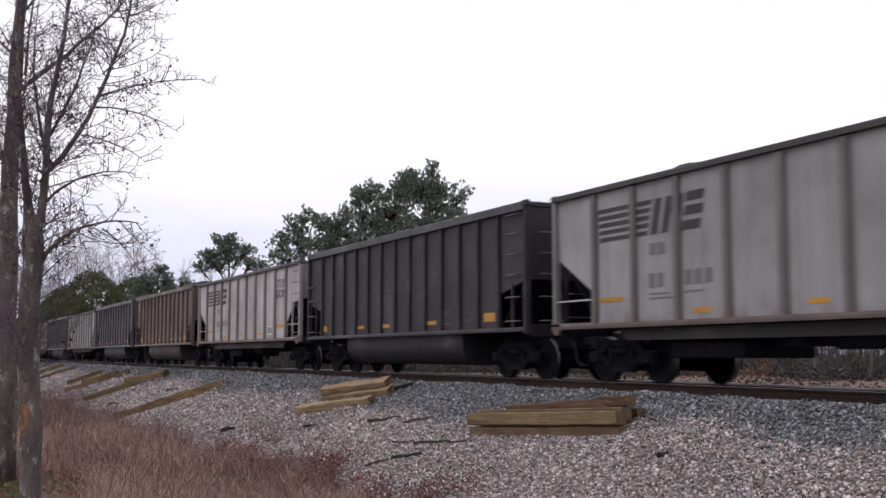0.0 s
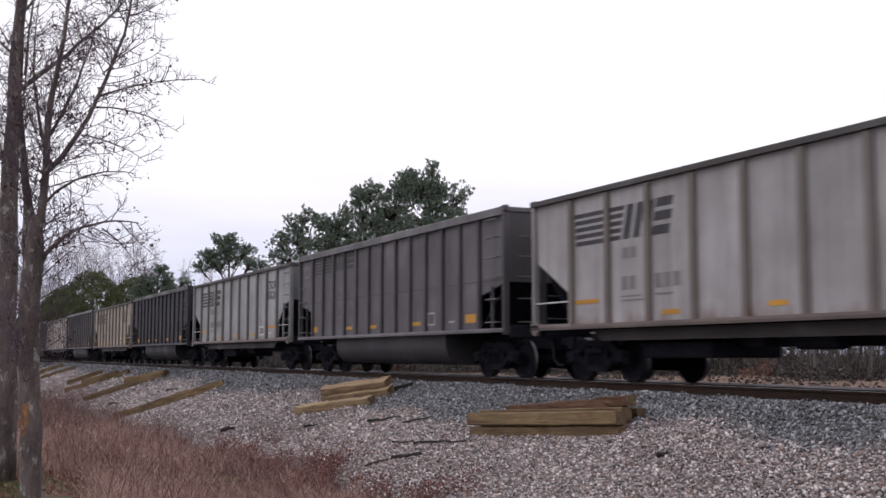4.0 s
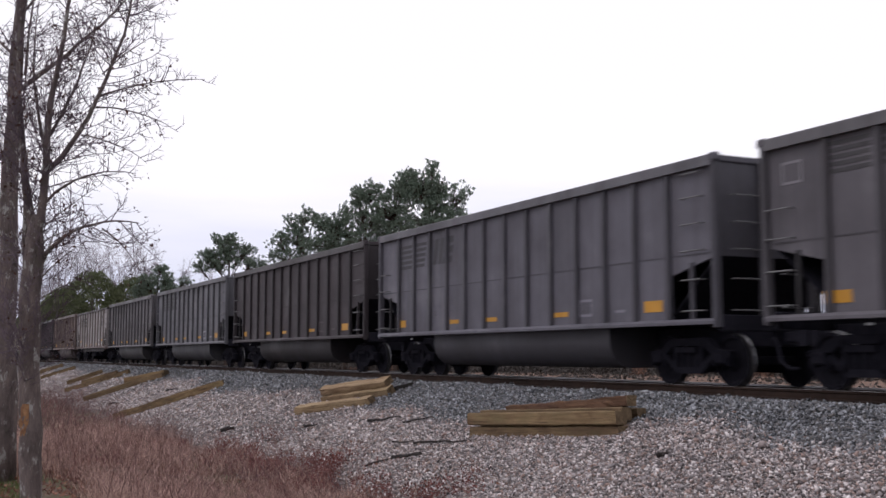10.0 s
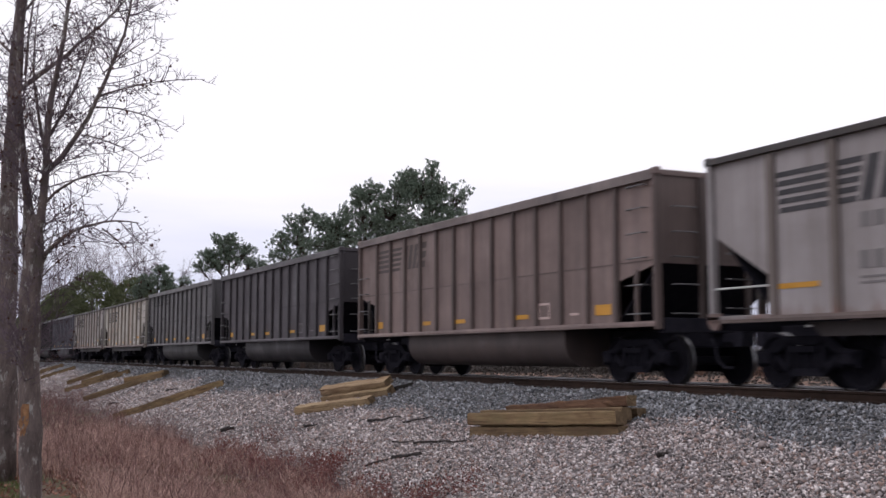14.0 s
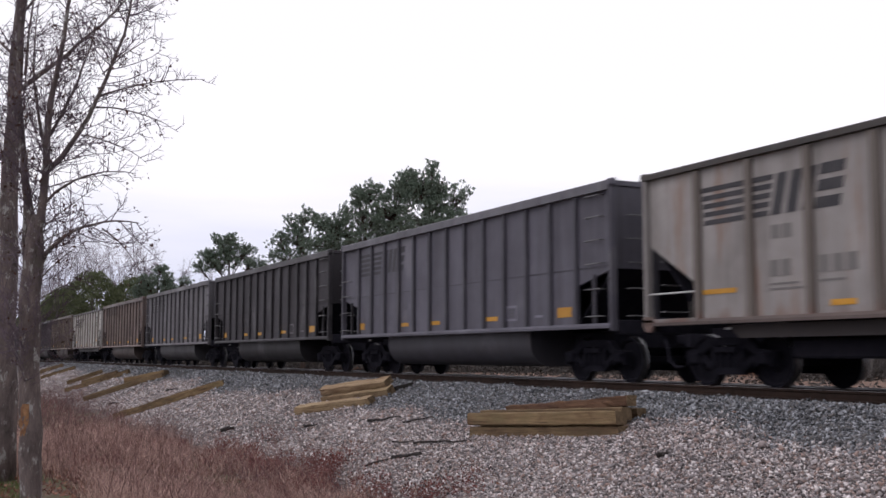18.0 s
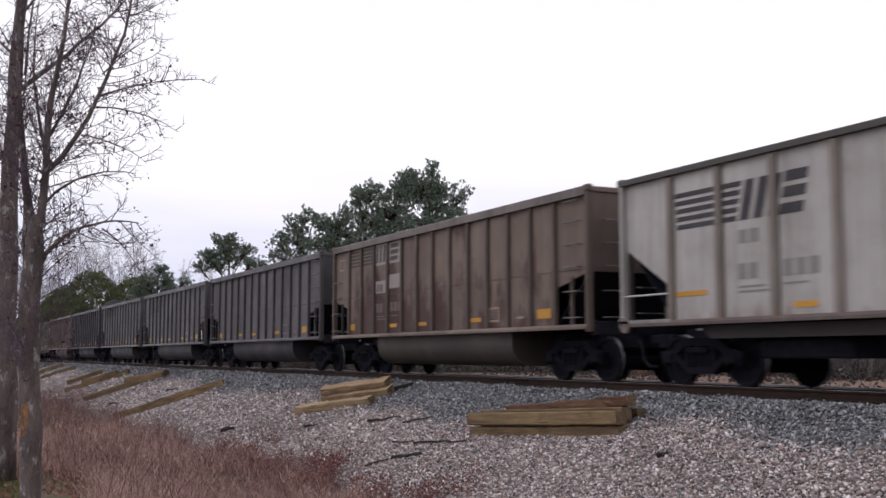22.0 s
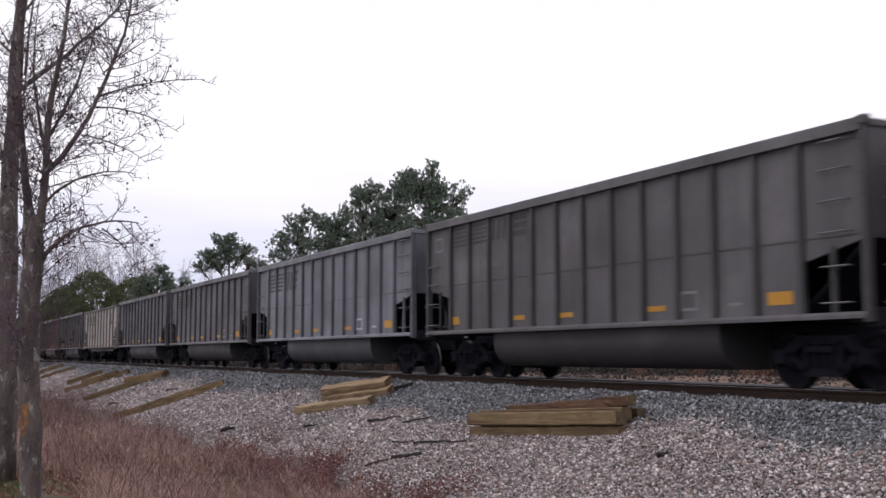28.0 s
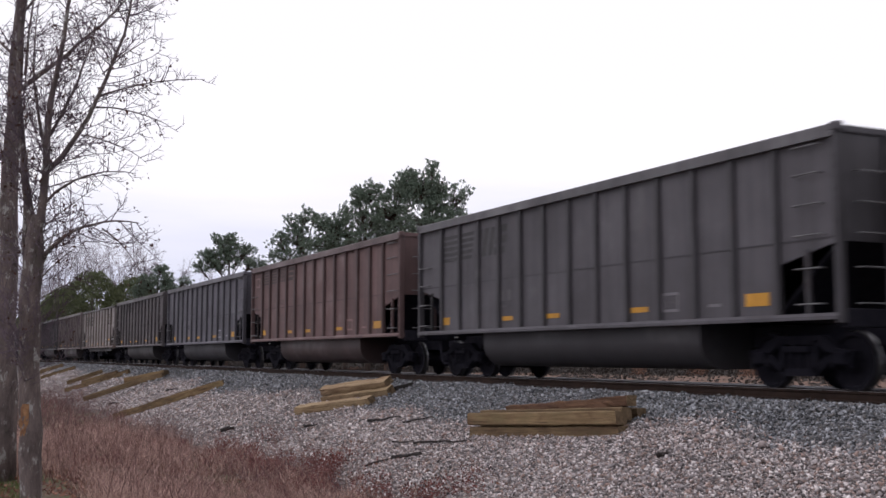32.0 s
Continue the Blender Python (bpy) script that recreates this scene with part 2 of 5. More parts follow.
def lathe(bm, profile, sides=28, mats=None):
    """A profile of (y, radius), turned about the y axis."""
    rings = [[bm.verts.new((r * math.cos(2 * math.pi * k / sides), y, r * math.sin(2 * math.pi * k / sides)))
              for k in range(sides)] for y, r in profile]
    for j, (r0, r1) in enumerate(zip(rings, rings[1:])):
        for k in range(sides):
            f = bm.faces.new((r0[k], r0[(k + 1) % sides], r1[(k + 1) % sides], r1[k]))
            if mats:
                f.material_index = mats[j]
    return bm


def empty(name, label="", category="", group="", kind="", m=None):
    ob = new(name)
    ob.empty_display_size = 0.3
    if m is not None:
        ob.matrix_basis = m
    return tagged(ob, label, category, group, kind)


def mesh_from(name, verts, faces, mat):
    me = bpy.data.meshes.new(name)
    me.from_pydata(verts, [], faces)
    for mt in (mat if isinstance(mat, (list, tuple)) else [mat]):
        me.materials.append(mt)
    me.update()
    return me


def quads_mesh(name, verts, quads, mat):
    """A mesh from arrays: verts (n, 3), faces (m, k)."""
    me = bpy.data.meshes.new(name)
    n, k = quads.shape
    me.vertices.add(len(verts))
    me.vertices.foreach_set("co", np.asarray(verts, np.float32).ravel())
    me.loops.add(n * k)
    me.loops.foreach_set("vertex_index", np.asarray(quads, np.int32).ravel())
    me.polygons.add(n)
    me.polygons.foreach_set("loop_start", np.arange(0, n * k, k, dtype=np.int32))
    for mt in (mat if isinstance(mat, (list, tuple)) else [mat]):
        me.materials.append(mt)
    me.update(calc_edges=True)
    me.validate()
    return me


# ---- ground ----
def ground_height(x, y):
    """The ground: a low field, the ballast bank with the track on it, and the land behind."""
    ys = (-3000, -60, 1, 4, 7.0, 12.1, 15.6, 17.5, 20, 30, 4000)
    zs = (-1.3, -1.3, -1.35, -1.9, -2.0, -0.20, -0.19, -0.7, -0.8, -0.6, -0.6)
    return float(np.interp(y, ys, zs))


def ground_material():
    k = Mat("ground_soil_and_stone", 0.95)
    sep = k.nt.nodes.new("ShaderNodeSeparateXYZ")
    k.link(k.co.outputs["Object"], sep.inputs[0])
    y = sep.outputs["Y"]
    wob = k.noise(0.5, 4, 0.6)
    add = k.nt.nodes.new("ShaderNodeMath")
    add.operation = "MULTIPLY_ADD"
    k.link(wob, add.inputs[0])
    add.inputs[1].default_value = 2.2
    k.link(y, add.inputs[2])
    mr = k.nt.nodes.new("ShaderNodeMapRange")
    mr.inputs["From Min"].default_value, mr.inputs["From Max"].default_value = 0.0, 40.0
    k.link(add.outputs[0], mr.inputs["Value"])
    t = mr.outputs[0]
    soil = k.mix(k.ramp(k.noise(1.3, 5, 0.65), [(0.35, 0.0), (0.7, 1.0)]), (0.10, 0.062, 0.045), (0.16, 0.105, 0.07))
    moss = k.mix(k.ramp(k.noise(0.6, 4, 0.6), [(0.5, 0.0), (0.6, 1.0)]), soil, (0.085, 0.105, 0.035))
    cell = k.voronoi(16.0, "Color")
    bw = k.nt.nodes.new("ShaderNodeRGBToBW")
    k.link(cell, bw.inputs[0])
    # both stone grounds darkened, painting the shade in gaps between loose stones
    pale = k.mix(k.ramp(bw.outputs[0], [(0.2, 0.0), (0.8, 1.0)]), (0.040, 0.036, 0.036), (0.13, 0.115, 0.112))
    grey = k.mix(k.ramp(bw.outputs[0], [(0.2, 0.0), (0.8, 1.0)]), (0.026, 0.029, 0.032), (0.085, 0.090, 0.097))
    straw = k.mix(k.ramp(k.noise(0.9, 6, 0.75), [(0.38, 0.0), (0.66, 1.0)]), (0.085, 0.049, 0.035), (0.22, 0.128, 0.086))
    c = k.mix(k.ramp(t, [(0.18, 0.0), (0.215, 1.0)]), moss, pale)
    c = k.mix(k.ramp(t, [(0.305, 0.0), (0.325, 1.0)]), c, grey)
    c = k.mix(k.ramp(t, [(0.46, 0.0), (0.49, 1.0)]), c, straw)
    k.color(c)
    d = k.voronoi(16.0, "Distance")
    k.bump(d, 0.7, 0.04)
    return k.m


def build_ground():
    ys = sorted({-3000, -600, -150, -60, -20, -8, *np.arange(-4, 34, 0.6), 45, 70, 120, 250, 700, 4000})
    xs = sorted({-4500, -2000, -900, -450, -260, *np.arange(-180, 41, 3.0), 80, 200, 700, 2500})
    verts = []
    for x in xs:
        for y in ys:
            rough = 0.10 * noise.noise(Vector((x * 0.21, y * 0.35, 0))) if (y < 6.0 or y > 17) else 0.0
            verts.append((x, y, ground_height(x, y) + rough))
    n = len(ys)
    faces = [(i * n + j, (i + 1) * n + j, (i + 1) * n + j + 1, i * n + j + 1)
             for i in range(len(xs) - 1) for j in range(n - 1)]
    ob = new("ground", mesh_from("ground", verts, faces, ground_material()))
    tagged(ob, "stony railway bank falling to brown weedy soil", "ground", kind="structure")
    return ob


build_ground()


# ---- track ----
RAIL_PROFILE = ((-0.075, -0.172), (0.075, -0.172), (0.075, -0.160), (0.012, -0.140), (0.009, -0.050),
                (0.036, -0.038), (0.036, -0.004), (0.031, -0.001), (-0.031, -0.001), (-0.036, -0.004),
                (-0.036, -0.038), (-0.009, -0.050), (-0.012, -0.140), (-0.075, -0.160))


def build_track():
    track = empty("railway_track", "straight single railway track with polished worn rail heads", "railway track",
                  kind="structure", m=pose(0, TRACK_Y, 0))
    for side in (-0.753, 0.753):
        bm = section(bmesh.new(), RAIL_PROFILE, -900, 120)
        rail = part("rail", bm, M_RAIL, track, "rust-brown steel rail", at=pose(0, side, 0))
        part("rail_head", box(bmesh.new(), -900, 120, -0.028, 0.028, -0.001, 0.003), M_RAILTOP, rail, "polished running surface")
        inner = -1 if side > 0 else 1
        part("gauge_face", box(bmesh.new(), -900, 120, min(inner * 0.036, inner * 0.039), max(inner * 0.036, inner * 0.039), -0.034, -0.004), M_RAILTOP, rail, "polished inner side of the head")
    wood = simple("old_tie_wood", (0.028, 0.022, 0.019), (0.06, 0.048, 0.04), 4.0, 0.9, stretch=(2, 0.3, 2))
    bm = bmesh.new()
    box(bm, -0.115, 0.115, -1.3, 1.3, -0.40, -0.205)
    tie = finish("sleeper", bm, wood)
    for i in range(200):
        part("sleeper", tie, None, track, at=pose(-98 + i * 0.533, 0, random.uniform(-0.006, 0.004), 0, 0, random.uniform(-0.6, 0.6)))
    spikes = bmesh.new()
    for i in range(120):
        for s in (-0.753, 0.753):
            box(spikes, -55.4 + i * 0.533 - 0.09, -55.4 + i * 0.533 + 0.09, s - 0.17, s + 0.17, -0.215, -0.165)
    part("tie_plates", spikes, M_RAIL, track)["kind"] = "stuff"


build_track()


# ---- coal cars ----
def srgb(r, g, b, gain=1.0):
    """Base colour from an 8-bit colour."""
    grey = 0.35 * r + 0.45 * g + 0.20 * b
    r, g, b = (v + (grey - v) * 0.28 for v in (r, g, b))
    lin = [((v / 255 + 0.055) / 1.055) ** 2.4 if v > 10 else v / 255 / 12.92 for v in (r, g, b)]
    return (*[min(0.85, v * gain) for v in lin], 1.0)


class Marks:
    """Gathers painted bars as parts of a car, one object a bar."""

    def __init__(self, car, name):
        self.car, self.name = car, name


def slanted(bm, x0, x1, z0, z1, y, lean=0.0):
    """A thin raised parallelogram on a car's side."""
    k = lean * (z1 - z0)
    if isinstance(bm, Marks):
        w, hh = x1 - x0, z1 - z0
        mesh = shared(f"bar{w:.3f}{hh:.3f}{lean:.2f}", lambda: finish(bm.name, prism(bmesh.new(), [(0, 0), (w, 0), (w + k, hh), (k, hh)], -0.004, 0.0), M_DECAL))
        return part(bm.name, mesh, None, bm.car, at=pose(x0, y, z0))
    prism(bm, [(x0, z0), (x1, z0), (x1 + k, z1), (x0 + k, z1)], y - 0.004, y)
    return bm


class CarKind:
    """Sizes of the two kinds of coal car."""

    def __init__(self, tub):
        self.tub = tub
        self.half = 7.45 if tub else 7.58
        self.side = 1.58
        self.top = 4.0 if tub else 3.90
        self.sill = 1.08
        self.rim = 0.19 if tub else 0.11
        self.ribs = [(i - 6) * 1.022 for i in range(13)] if tub else [(i - 4.5) * 1.33 - 0.13 for i in range(10)]
        self.cut = 6.1 if tub else 6.25          # where the end opening begins
        self.cut_low = 1.95 if tub else 1.82
        self.cut_high = 2.25 if tub else 2.56


TRUCK_X, WHEEL_R, AXLE = 6.0, 0.457, 0.89
PARTS = {}


def shared(key, make):
    if key not in PARTS:
        PARTS[key] = make()
    return PARTS[key]


def wheelset_mesh():
    bm = bmesh.new()
    for s in (-1, 1):
        prof = [(s * 0.68, 0.06), (s * 0.68, 0.40), (s * 0.675, 0.485), (s * 0.70, 0.487), (s * 0.715, 0.462),
                (s * 0.81, 0.452), (s * 0.815, 0.40), (s * 0.77, 0.37), (s * 0.765, 0.20), (s * 0.82, 0.15), (s * 0.82, 0.09)]
        lathe(bm, prof, 30, [0, 0, 0, 1, 1, 0, 0, 0, 0, 0])
    lathe(bm, [(-1.02, 0.0), (-1.02, 0.085), (-0.82, 0.085), (0.82, 0.085), (1.02, 0.085), (1.02, 0.0)], 12)
    for s in (-1, 1):
        for k in range(3):
            a = k * 2.094
            box(bm, 0.05 * math.cos(a) - 0.018, 0.05 * math.cos(a) + 0.018, s * 1.02 - 0.02, s * 1.02 + 0.02,
                0.05 * math.sin(a) - 0.018, 0.05 * math.sin(a) + 0.018)
    return finish("wheelset", bm, [M_WHEEL, M_TREAD])


def truck_core():
    """Bolster with the brake beams and rods between the wheels, bulky blocks added to fill the dark gaps."""
    bm = box(bmesh.new(), -0.22, 0.22, -0.98, 0.98, 0.52, 0.72, 0.03)
    for sgn in (-1, 1):
        box(bm, sgn * 0.36 - 0.06, sgn * 0.36 + 0.06, -0.80, 0.80, 0.24, 0.44, 0.02)
        box(bm, sgn * 0.30 - 0.10, sgn * 0.30 + 0.10, -0.16, 0.16, 0.30, 0.62, 0.02)
        box(bm, -0.17, 0.17, sgn * 0.90 - 0.12, sgn * 0.90 + 0.12, 0.26, 0.54, 0.03)
    box(bm, -0.40, 0.40, -0.07, 0.07, 0.28, 0.38, 0.02)
    return bm


def side_frame_mesh():
    """A cast side frame with arched top, sprung window and two pedestal jaws."""
    bm = bmesh.new()
    y0, y1 = -0.08, 0.08
    prism(bm, [(-1.12, 0.50), (-0.72, 0.52), (-0.42, 0.72), (0.42, 0.72), (0.72, 0.52), (1.12, 0.50), (1.14, 0.62),
               (0.80, 0.66), (0.52, 0.86), (-0.52, 0.86), (-0.80, 0.66), (-1.14, 0.62)], y0, y1)
    prism(bm, [(-0.78, 0.55), (-0.36, 0.22), (0.36, 0.22), (0.78, 0.55), (0.68, 0.60), (0.32, 0.34), (-0.32, 0.34), (-0.68, 0.60)], y0, y1)
    for s in (-1, 1):
        box(bm, s * 0.36 - 0.05, s * 0.36 + 0.05, y0, y1, 0.28, 0.78)
        box(bm, s * AXLE - 0.14, s * AXLE + 0.14, -0.11, 0.13, 0.40, 0.60, 0.03)
        box(bm, s * (AXLE + 0.17) - 0.03, s * (AXLE + 0.17) + 0.03, y0, y1, 0.36, 0.60)
        box(bm, s * (AXLE - 0.17) - 0.03, s * (AXLE - 0.17) + 0.03, y0, y1, 0.36, 0.60)
    for x in (-0.2, 0.0, 0.2):
        tube(bm, [(x, 0, 0.34), (x, 0, 0.62)], 0.075, 8)
        for k in range(5):
            tube(bm, [(x, 0, 0.36 + 0.055 * k), (x, 0, 0.38 + 0.055 * k)], 0.095, 8)
    box(bm, -0.30, 0.30, -0.14, 0.14, 0.60, 0.70)
    return finish("side_frame", bm, M_TRUCK)


def coupler_mesh():
    bm = bmesh.new()
    box(bm, -0.9, -0.02, -0.17, 0.17, 0.72, 1.02, 0.02)
    box(bm, -0.05, 0.42, -0.09, 0.09, 0.78, 0.96, 0.02)
    prism(bm, [(0.38, 0.70), (0.60, 0.72), (0.63, 1.02), (0.38, 1.04)], -0.16, 0.13)
    return finish("coupler", bm, M_BLACK)


def hose_mesh():
    bm = bmesh.new()
    tube(bm, [(0.0, 0.0, 0.85), (0.12, -0.02, 0.72), (0.22, -0.05, 0.45), (0.42, -0.05, 0.32), (0.60, -0.02, 0.33)], 0.028, 8)
    return finish("air_hose", bm, M_BLACK, True)


def rung_mesh():
    """A grab iron: a round bar bent out from the side."""
    bm = bmesh.new()
    tube(bm, [(-0.26, 0.06, 0), (-0.26, -0.05, 0), (0.26, -0.05, 0), (0.26, 0.06, 0)], 0.014, 5)
    return finish("grab_iron", bm, M_GRAB)


def coal_mesh(kind, seed, heap):
    """The load: one or more low heaps, lumpy, a little below or above the rim."""
    rnd = random.Random(seed)
    nx, ny = 60, 12
    hx, hy = kind.half - 0.10, kind.side - 0.13
    humps = [(rnd.uniform(-5.5, 5.5), rnd.uniform(1.2, 2.4), rnd.uniform(0.12, 0.30)) for _ in range(3)]
    for at, high in heap or ():
        humps.append((at, 0.75 + high * 0.6, high))
    verts, faces = [], []
    for i in range(nx + 1):
        x = -hx + 2 * hx * i / nx
        for j in range(ny + 1):
            y = -hy + 2 * hy * j / ny
            z = kind.top - 0.42
            for hx0, w, h in humps:
                z += h * math.exp(-((x - hx0) / w) ** 2) * max(0.0, 1 - (y / (hy * 1.05)) ** 2)
            z += 0.05 * noise.noise(Vector((x * 3 + seed, y * 3, 0))) + 0.04 * noise.noise(Vector((x * 9, y * 9, seed)))
            z = min(z, kind.top - 0.12 + 1.2 * (hy - abs(y)))
            verts.append((x, y, z))
    n = ny + 1
    faces = [(i * n + j, (i + 1) * n + j, (i + 1) * n + j + 1, i * n + j + 1) for i in range(nx) for j in range(ny)]
    return mesh_from("coal_load", verts, faces, M_COAL)


def build_car(tub, logo):
    """A coal car with +x to its front; the side at -y faces the camera."""
    k = CarKind(tub)
    h, s, top = k.half, k.side, k.top
    paint = M_STEEL_PAINT if tub else M_WHITE_PAINT
    if tub:
        car = empty("coal_gondola", "", "railway wagon", "cars of the coal train")
    else:
        car = empty("coal_hopper", "", "railway wagon", "cars of the coal train")
    key = "tub" if tub else "hop"

    def painted(name, mesh, at=None, label="", shade=1.0):
        ob = part(name, mesh, None, car, label, at=at)
        ob["shade"] = shade
        return ob

    # sides with cut lower corners
    base = k.sill + 0.10
    front = [(k.cut, base), (k.cut, k.cut_low), (h - 0.04, k.cut_high)] if tub else [(5.92, base), (5.92, 1.76), (6.78, 2.45), (h - 0.04, k.cut_high)]
    outline = [(-k.cut, base)] + front + [(h - 0.04, top - 0.10), (-h + 0.04, top - 0.10), (-h + 0.04, k.cut_high), (-k.cut, k.cut_low)]
    side = shared(key + "side", lambda: finish("side_panel", prism(bmesh.new(), outline, -0.02, 0.02), paint))
    for y in (-s + 0.06, s - 0.06):
        painted("side_panel", side, pose(0, y, 0))
    # ribs
    if tub:
        rib = shared("tubrib", lambda: finish("rib", box(bmesh.new(), -0.055, 0.055, -0.045, 0.06, base, top - k.rim, 0.012), paint))
    else:
        rib = shared("hoprib", lambda: finish("rib", box(bmesh.new(), -0.075, 0.075, -0.05, 0.06, base - 0.05, top - 0.13, 0.012), paint))
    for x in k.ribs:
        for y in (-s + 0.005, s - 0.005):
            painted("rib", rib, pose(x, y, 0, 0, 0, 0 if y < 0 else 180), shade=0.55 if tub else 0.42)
    # top chord, side sill, corner posts
    chord = shared(key + "chord", lambda: finish("top_chord", section(bmesh.new(), [(-0.07, top - k.rim), (0.12, top - k.rim), (0.12, top - 0.03), (0.04, top), (-0.05, top), (-0.07, top - 0.02)], -h, h), paint))
    sill = shared(key + "sill", lambda: finish("side_sill", section(bmesh.new(), [(-0.09, k.sill), (0.12, k.sill), (0.12, base), (-0.03, base), (-0.09, k.sill + 0.05)], -h, h), M_STEEL_PAINT))
    def post_mesh():
        bm = box(bmesh.new(), -0.055, 0.055, -0.06, 0.085, k.sill - 0.06, top + 0.02, 0.012)
        for i in range(16 if tub else 0):
            box(bm, -0.022, 0.022, -0.076, -0.058, 1.35 + 0.165 * i, 1.39 + 0.165 * i)
        return finish("corner_post", bm, paint)
    post = shared(key + "post", post_mesh)
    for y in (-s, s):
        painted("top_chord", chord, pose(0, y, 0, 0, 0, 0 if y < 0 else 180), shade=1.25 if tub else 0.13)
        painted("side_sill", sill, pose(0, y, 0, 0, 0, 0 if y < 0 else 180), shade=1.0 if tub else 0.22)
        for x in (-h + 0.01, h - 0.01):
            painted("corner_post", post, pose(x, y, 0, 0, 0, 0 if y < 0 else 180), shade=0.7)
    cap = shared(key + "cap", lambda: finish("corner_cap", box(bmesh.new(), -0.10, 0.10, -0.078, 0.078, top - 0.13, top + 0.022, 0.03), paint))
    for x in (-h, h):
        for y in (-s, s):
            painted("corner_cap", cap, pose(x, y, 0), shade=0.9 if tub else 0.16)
    if not tub:
        # pale end platforms with a stirrup step and a handrail across the cut corner
        deck = shared("hopdeck", lambda: finish("end_platform", box(bmesh.new(), -0.78, 0.78, -0.03, 0.14, 1.13, 1.20, 0.01), M_WHITE_PAINT))
        stirrup = shared("hopstirrup", lambda: finish("stirrup_step", prism(bmesh.new(), [(-0.16, 1.25), (0.15, 1.25), (0.15, 1.08), (0.06, 0.96), (-0.08, 0.98), (-0.16, 1.08)], -0.03, 0.03), M_WHITE_PAINT))
        rail = shared("hoprail", lambda: finish("handrail", tube(bmesh.new(), [(-0.72, 0, 1.66), (0.72, 0, 1.66)], 0.018, 6), M_HANDLE))
        for sgn in (-1, 1):
            painted("end_platform", deck, pose(sgn * 6.85, -s - 0.06, 0), shade=0.62)
            painted("stirrup_step", stirrup, pose(sgn * (h - 0.12), -s - 0.06, 0), shade=0.36)
            part("handrail", rail, None, car, "pale round handrail", at=pose(sgn * 6.85, -s, 0))
    if tub:
        seam = shared("seam", lambda: finish("seam_strip", box(bmesh.new(), -7.3, 7.3, -0.005, 0.005, 2.30, 2.325), paint))
        painted("seam_strip", seam, pose(0, -s + 0.036, 0), shade=0.6)
    # ends: upper wall, slope sheet, end beam, end chord, stanchions
    endwall = shared(key + "endwall", lambda: finish("end_wall", box(bmesh.new(), -0.02, 0.02, -s + 0.11, s - 0.11, k.cut_high, top - 0.05), paint))
    echord = shared(key + "echord", lambda: finish("end_chord", box(bmesh.new(), -0.05, 0.05, -s + 0.11, s - 0.11, top - 0.12, top - 0.005, 0.015), paint))
    # slope sheets in near-black truck steel, putting recess shade into their colour
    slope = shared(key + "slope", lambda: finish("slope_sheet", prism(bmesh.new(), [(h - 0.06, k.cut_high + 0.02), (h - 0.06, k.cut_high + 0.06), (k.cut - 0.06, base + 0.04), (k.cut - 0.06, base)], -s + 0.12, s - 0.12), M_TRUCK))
    ebeam = shared(key + "ebeam", lambda: finish("end_sill", box(bmesh.new(), -0.09, 0.09, -s + 0.11, s - 0.11, k.sill - 0.12, k.sill + 0.16, 0.015), M_BLACK))
    erib = shared(key + "erib", lambda: finish("end_rib", box(bmesh.new(), -0.04, 0.04, -0.05, 0.05, k.sill + 0.1, top - 0.12), paint))
    for sgn in (-1, 1):
        turn = 0 if sgn > 0 else 180
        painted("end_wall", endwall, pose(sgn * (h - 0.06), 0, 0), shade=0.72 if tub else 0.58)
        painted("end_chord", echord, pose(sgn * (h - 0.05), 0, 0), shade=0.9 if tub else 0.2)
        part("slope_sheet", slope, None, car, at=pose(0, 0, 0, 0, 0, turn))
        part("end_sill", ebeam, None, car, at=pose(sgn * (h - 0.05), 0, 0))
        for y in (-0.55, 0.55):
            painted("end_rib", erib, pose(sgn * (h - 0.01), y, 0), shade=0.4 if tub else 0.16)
        part("coupler", shared("coupler", coupler_mesh), None, car, at=pose(sgn * h, 0, 0, 0, 0, turn))
        part("air_hose", shared("hose", hose_mesh), None, car, at=pose(sgn * (h + 0.05), -0.4 * sgn, 0, 0, 0, turn))
        # grab irons on both sides and the end
        zs_side = (1.32, 1.86, 2.37, 2.84, 3.31, 3.74) if tub else (1.36, 1.86, 2.30, 2.75, 3.15, 3.55)
        rung = shared("rung", rung_mesh)
        for z in (zs_side if sgn > 0 else zs_side[:4] if tub else ()):
            part("grab_iron", rung, None, car, at=pose(h - (0.60 if tub else 0.46) if sgn > 0 else -h + 0.33, -s - 0.02, z))
        for z in zs_side[:5]:
            part("grab_iron", rung, None, car, at=pose(sgn * (h + 0.02), -0.95, z, 0, 0, 90 if sgn > 0 else -90))
        stile = shared(key + "stile", lambda: finish("ladder_stile", box(bmesh.new(), -0.035, 0.035, -0.03, 0.03, base - 0.02, k.cut_high - 0.08), paint))
        if not tub:
            stile = shared("hopstile", lambda: finish("ladder_stile", box(bmesh.new(), -0.04, 0.04, -0.03, 0.03, base - 0.02, top - 0.13), paint))
        for y in (-s + 0.03, s - 0.03) if tub or sgn > 0 else ():
            # rear tub stiles are coloured darker for the shade inside the opening
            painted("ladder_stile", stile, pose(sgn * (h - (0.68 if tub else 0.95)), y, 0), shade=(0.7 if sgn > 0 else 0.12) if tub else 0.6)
    # underframe
    part("centre_sill", shared("csill", lambda: finish("centre_sill", box(bmesh.new(), -7.4, 7.4, -0.28, 0.28, 0.70, 1.06, 0.02), M_BLACK)), None, car)
    floor = shared(key + "floor", lambda: finish("floor_sheet", box(bmesh.new(), -k.cut, k.cut, -s + 0.12, s - 0.12, base - 0.04, base), M_BLACK))
    part("floor_sheet", floor, None, car)
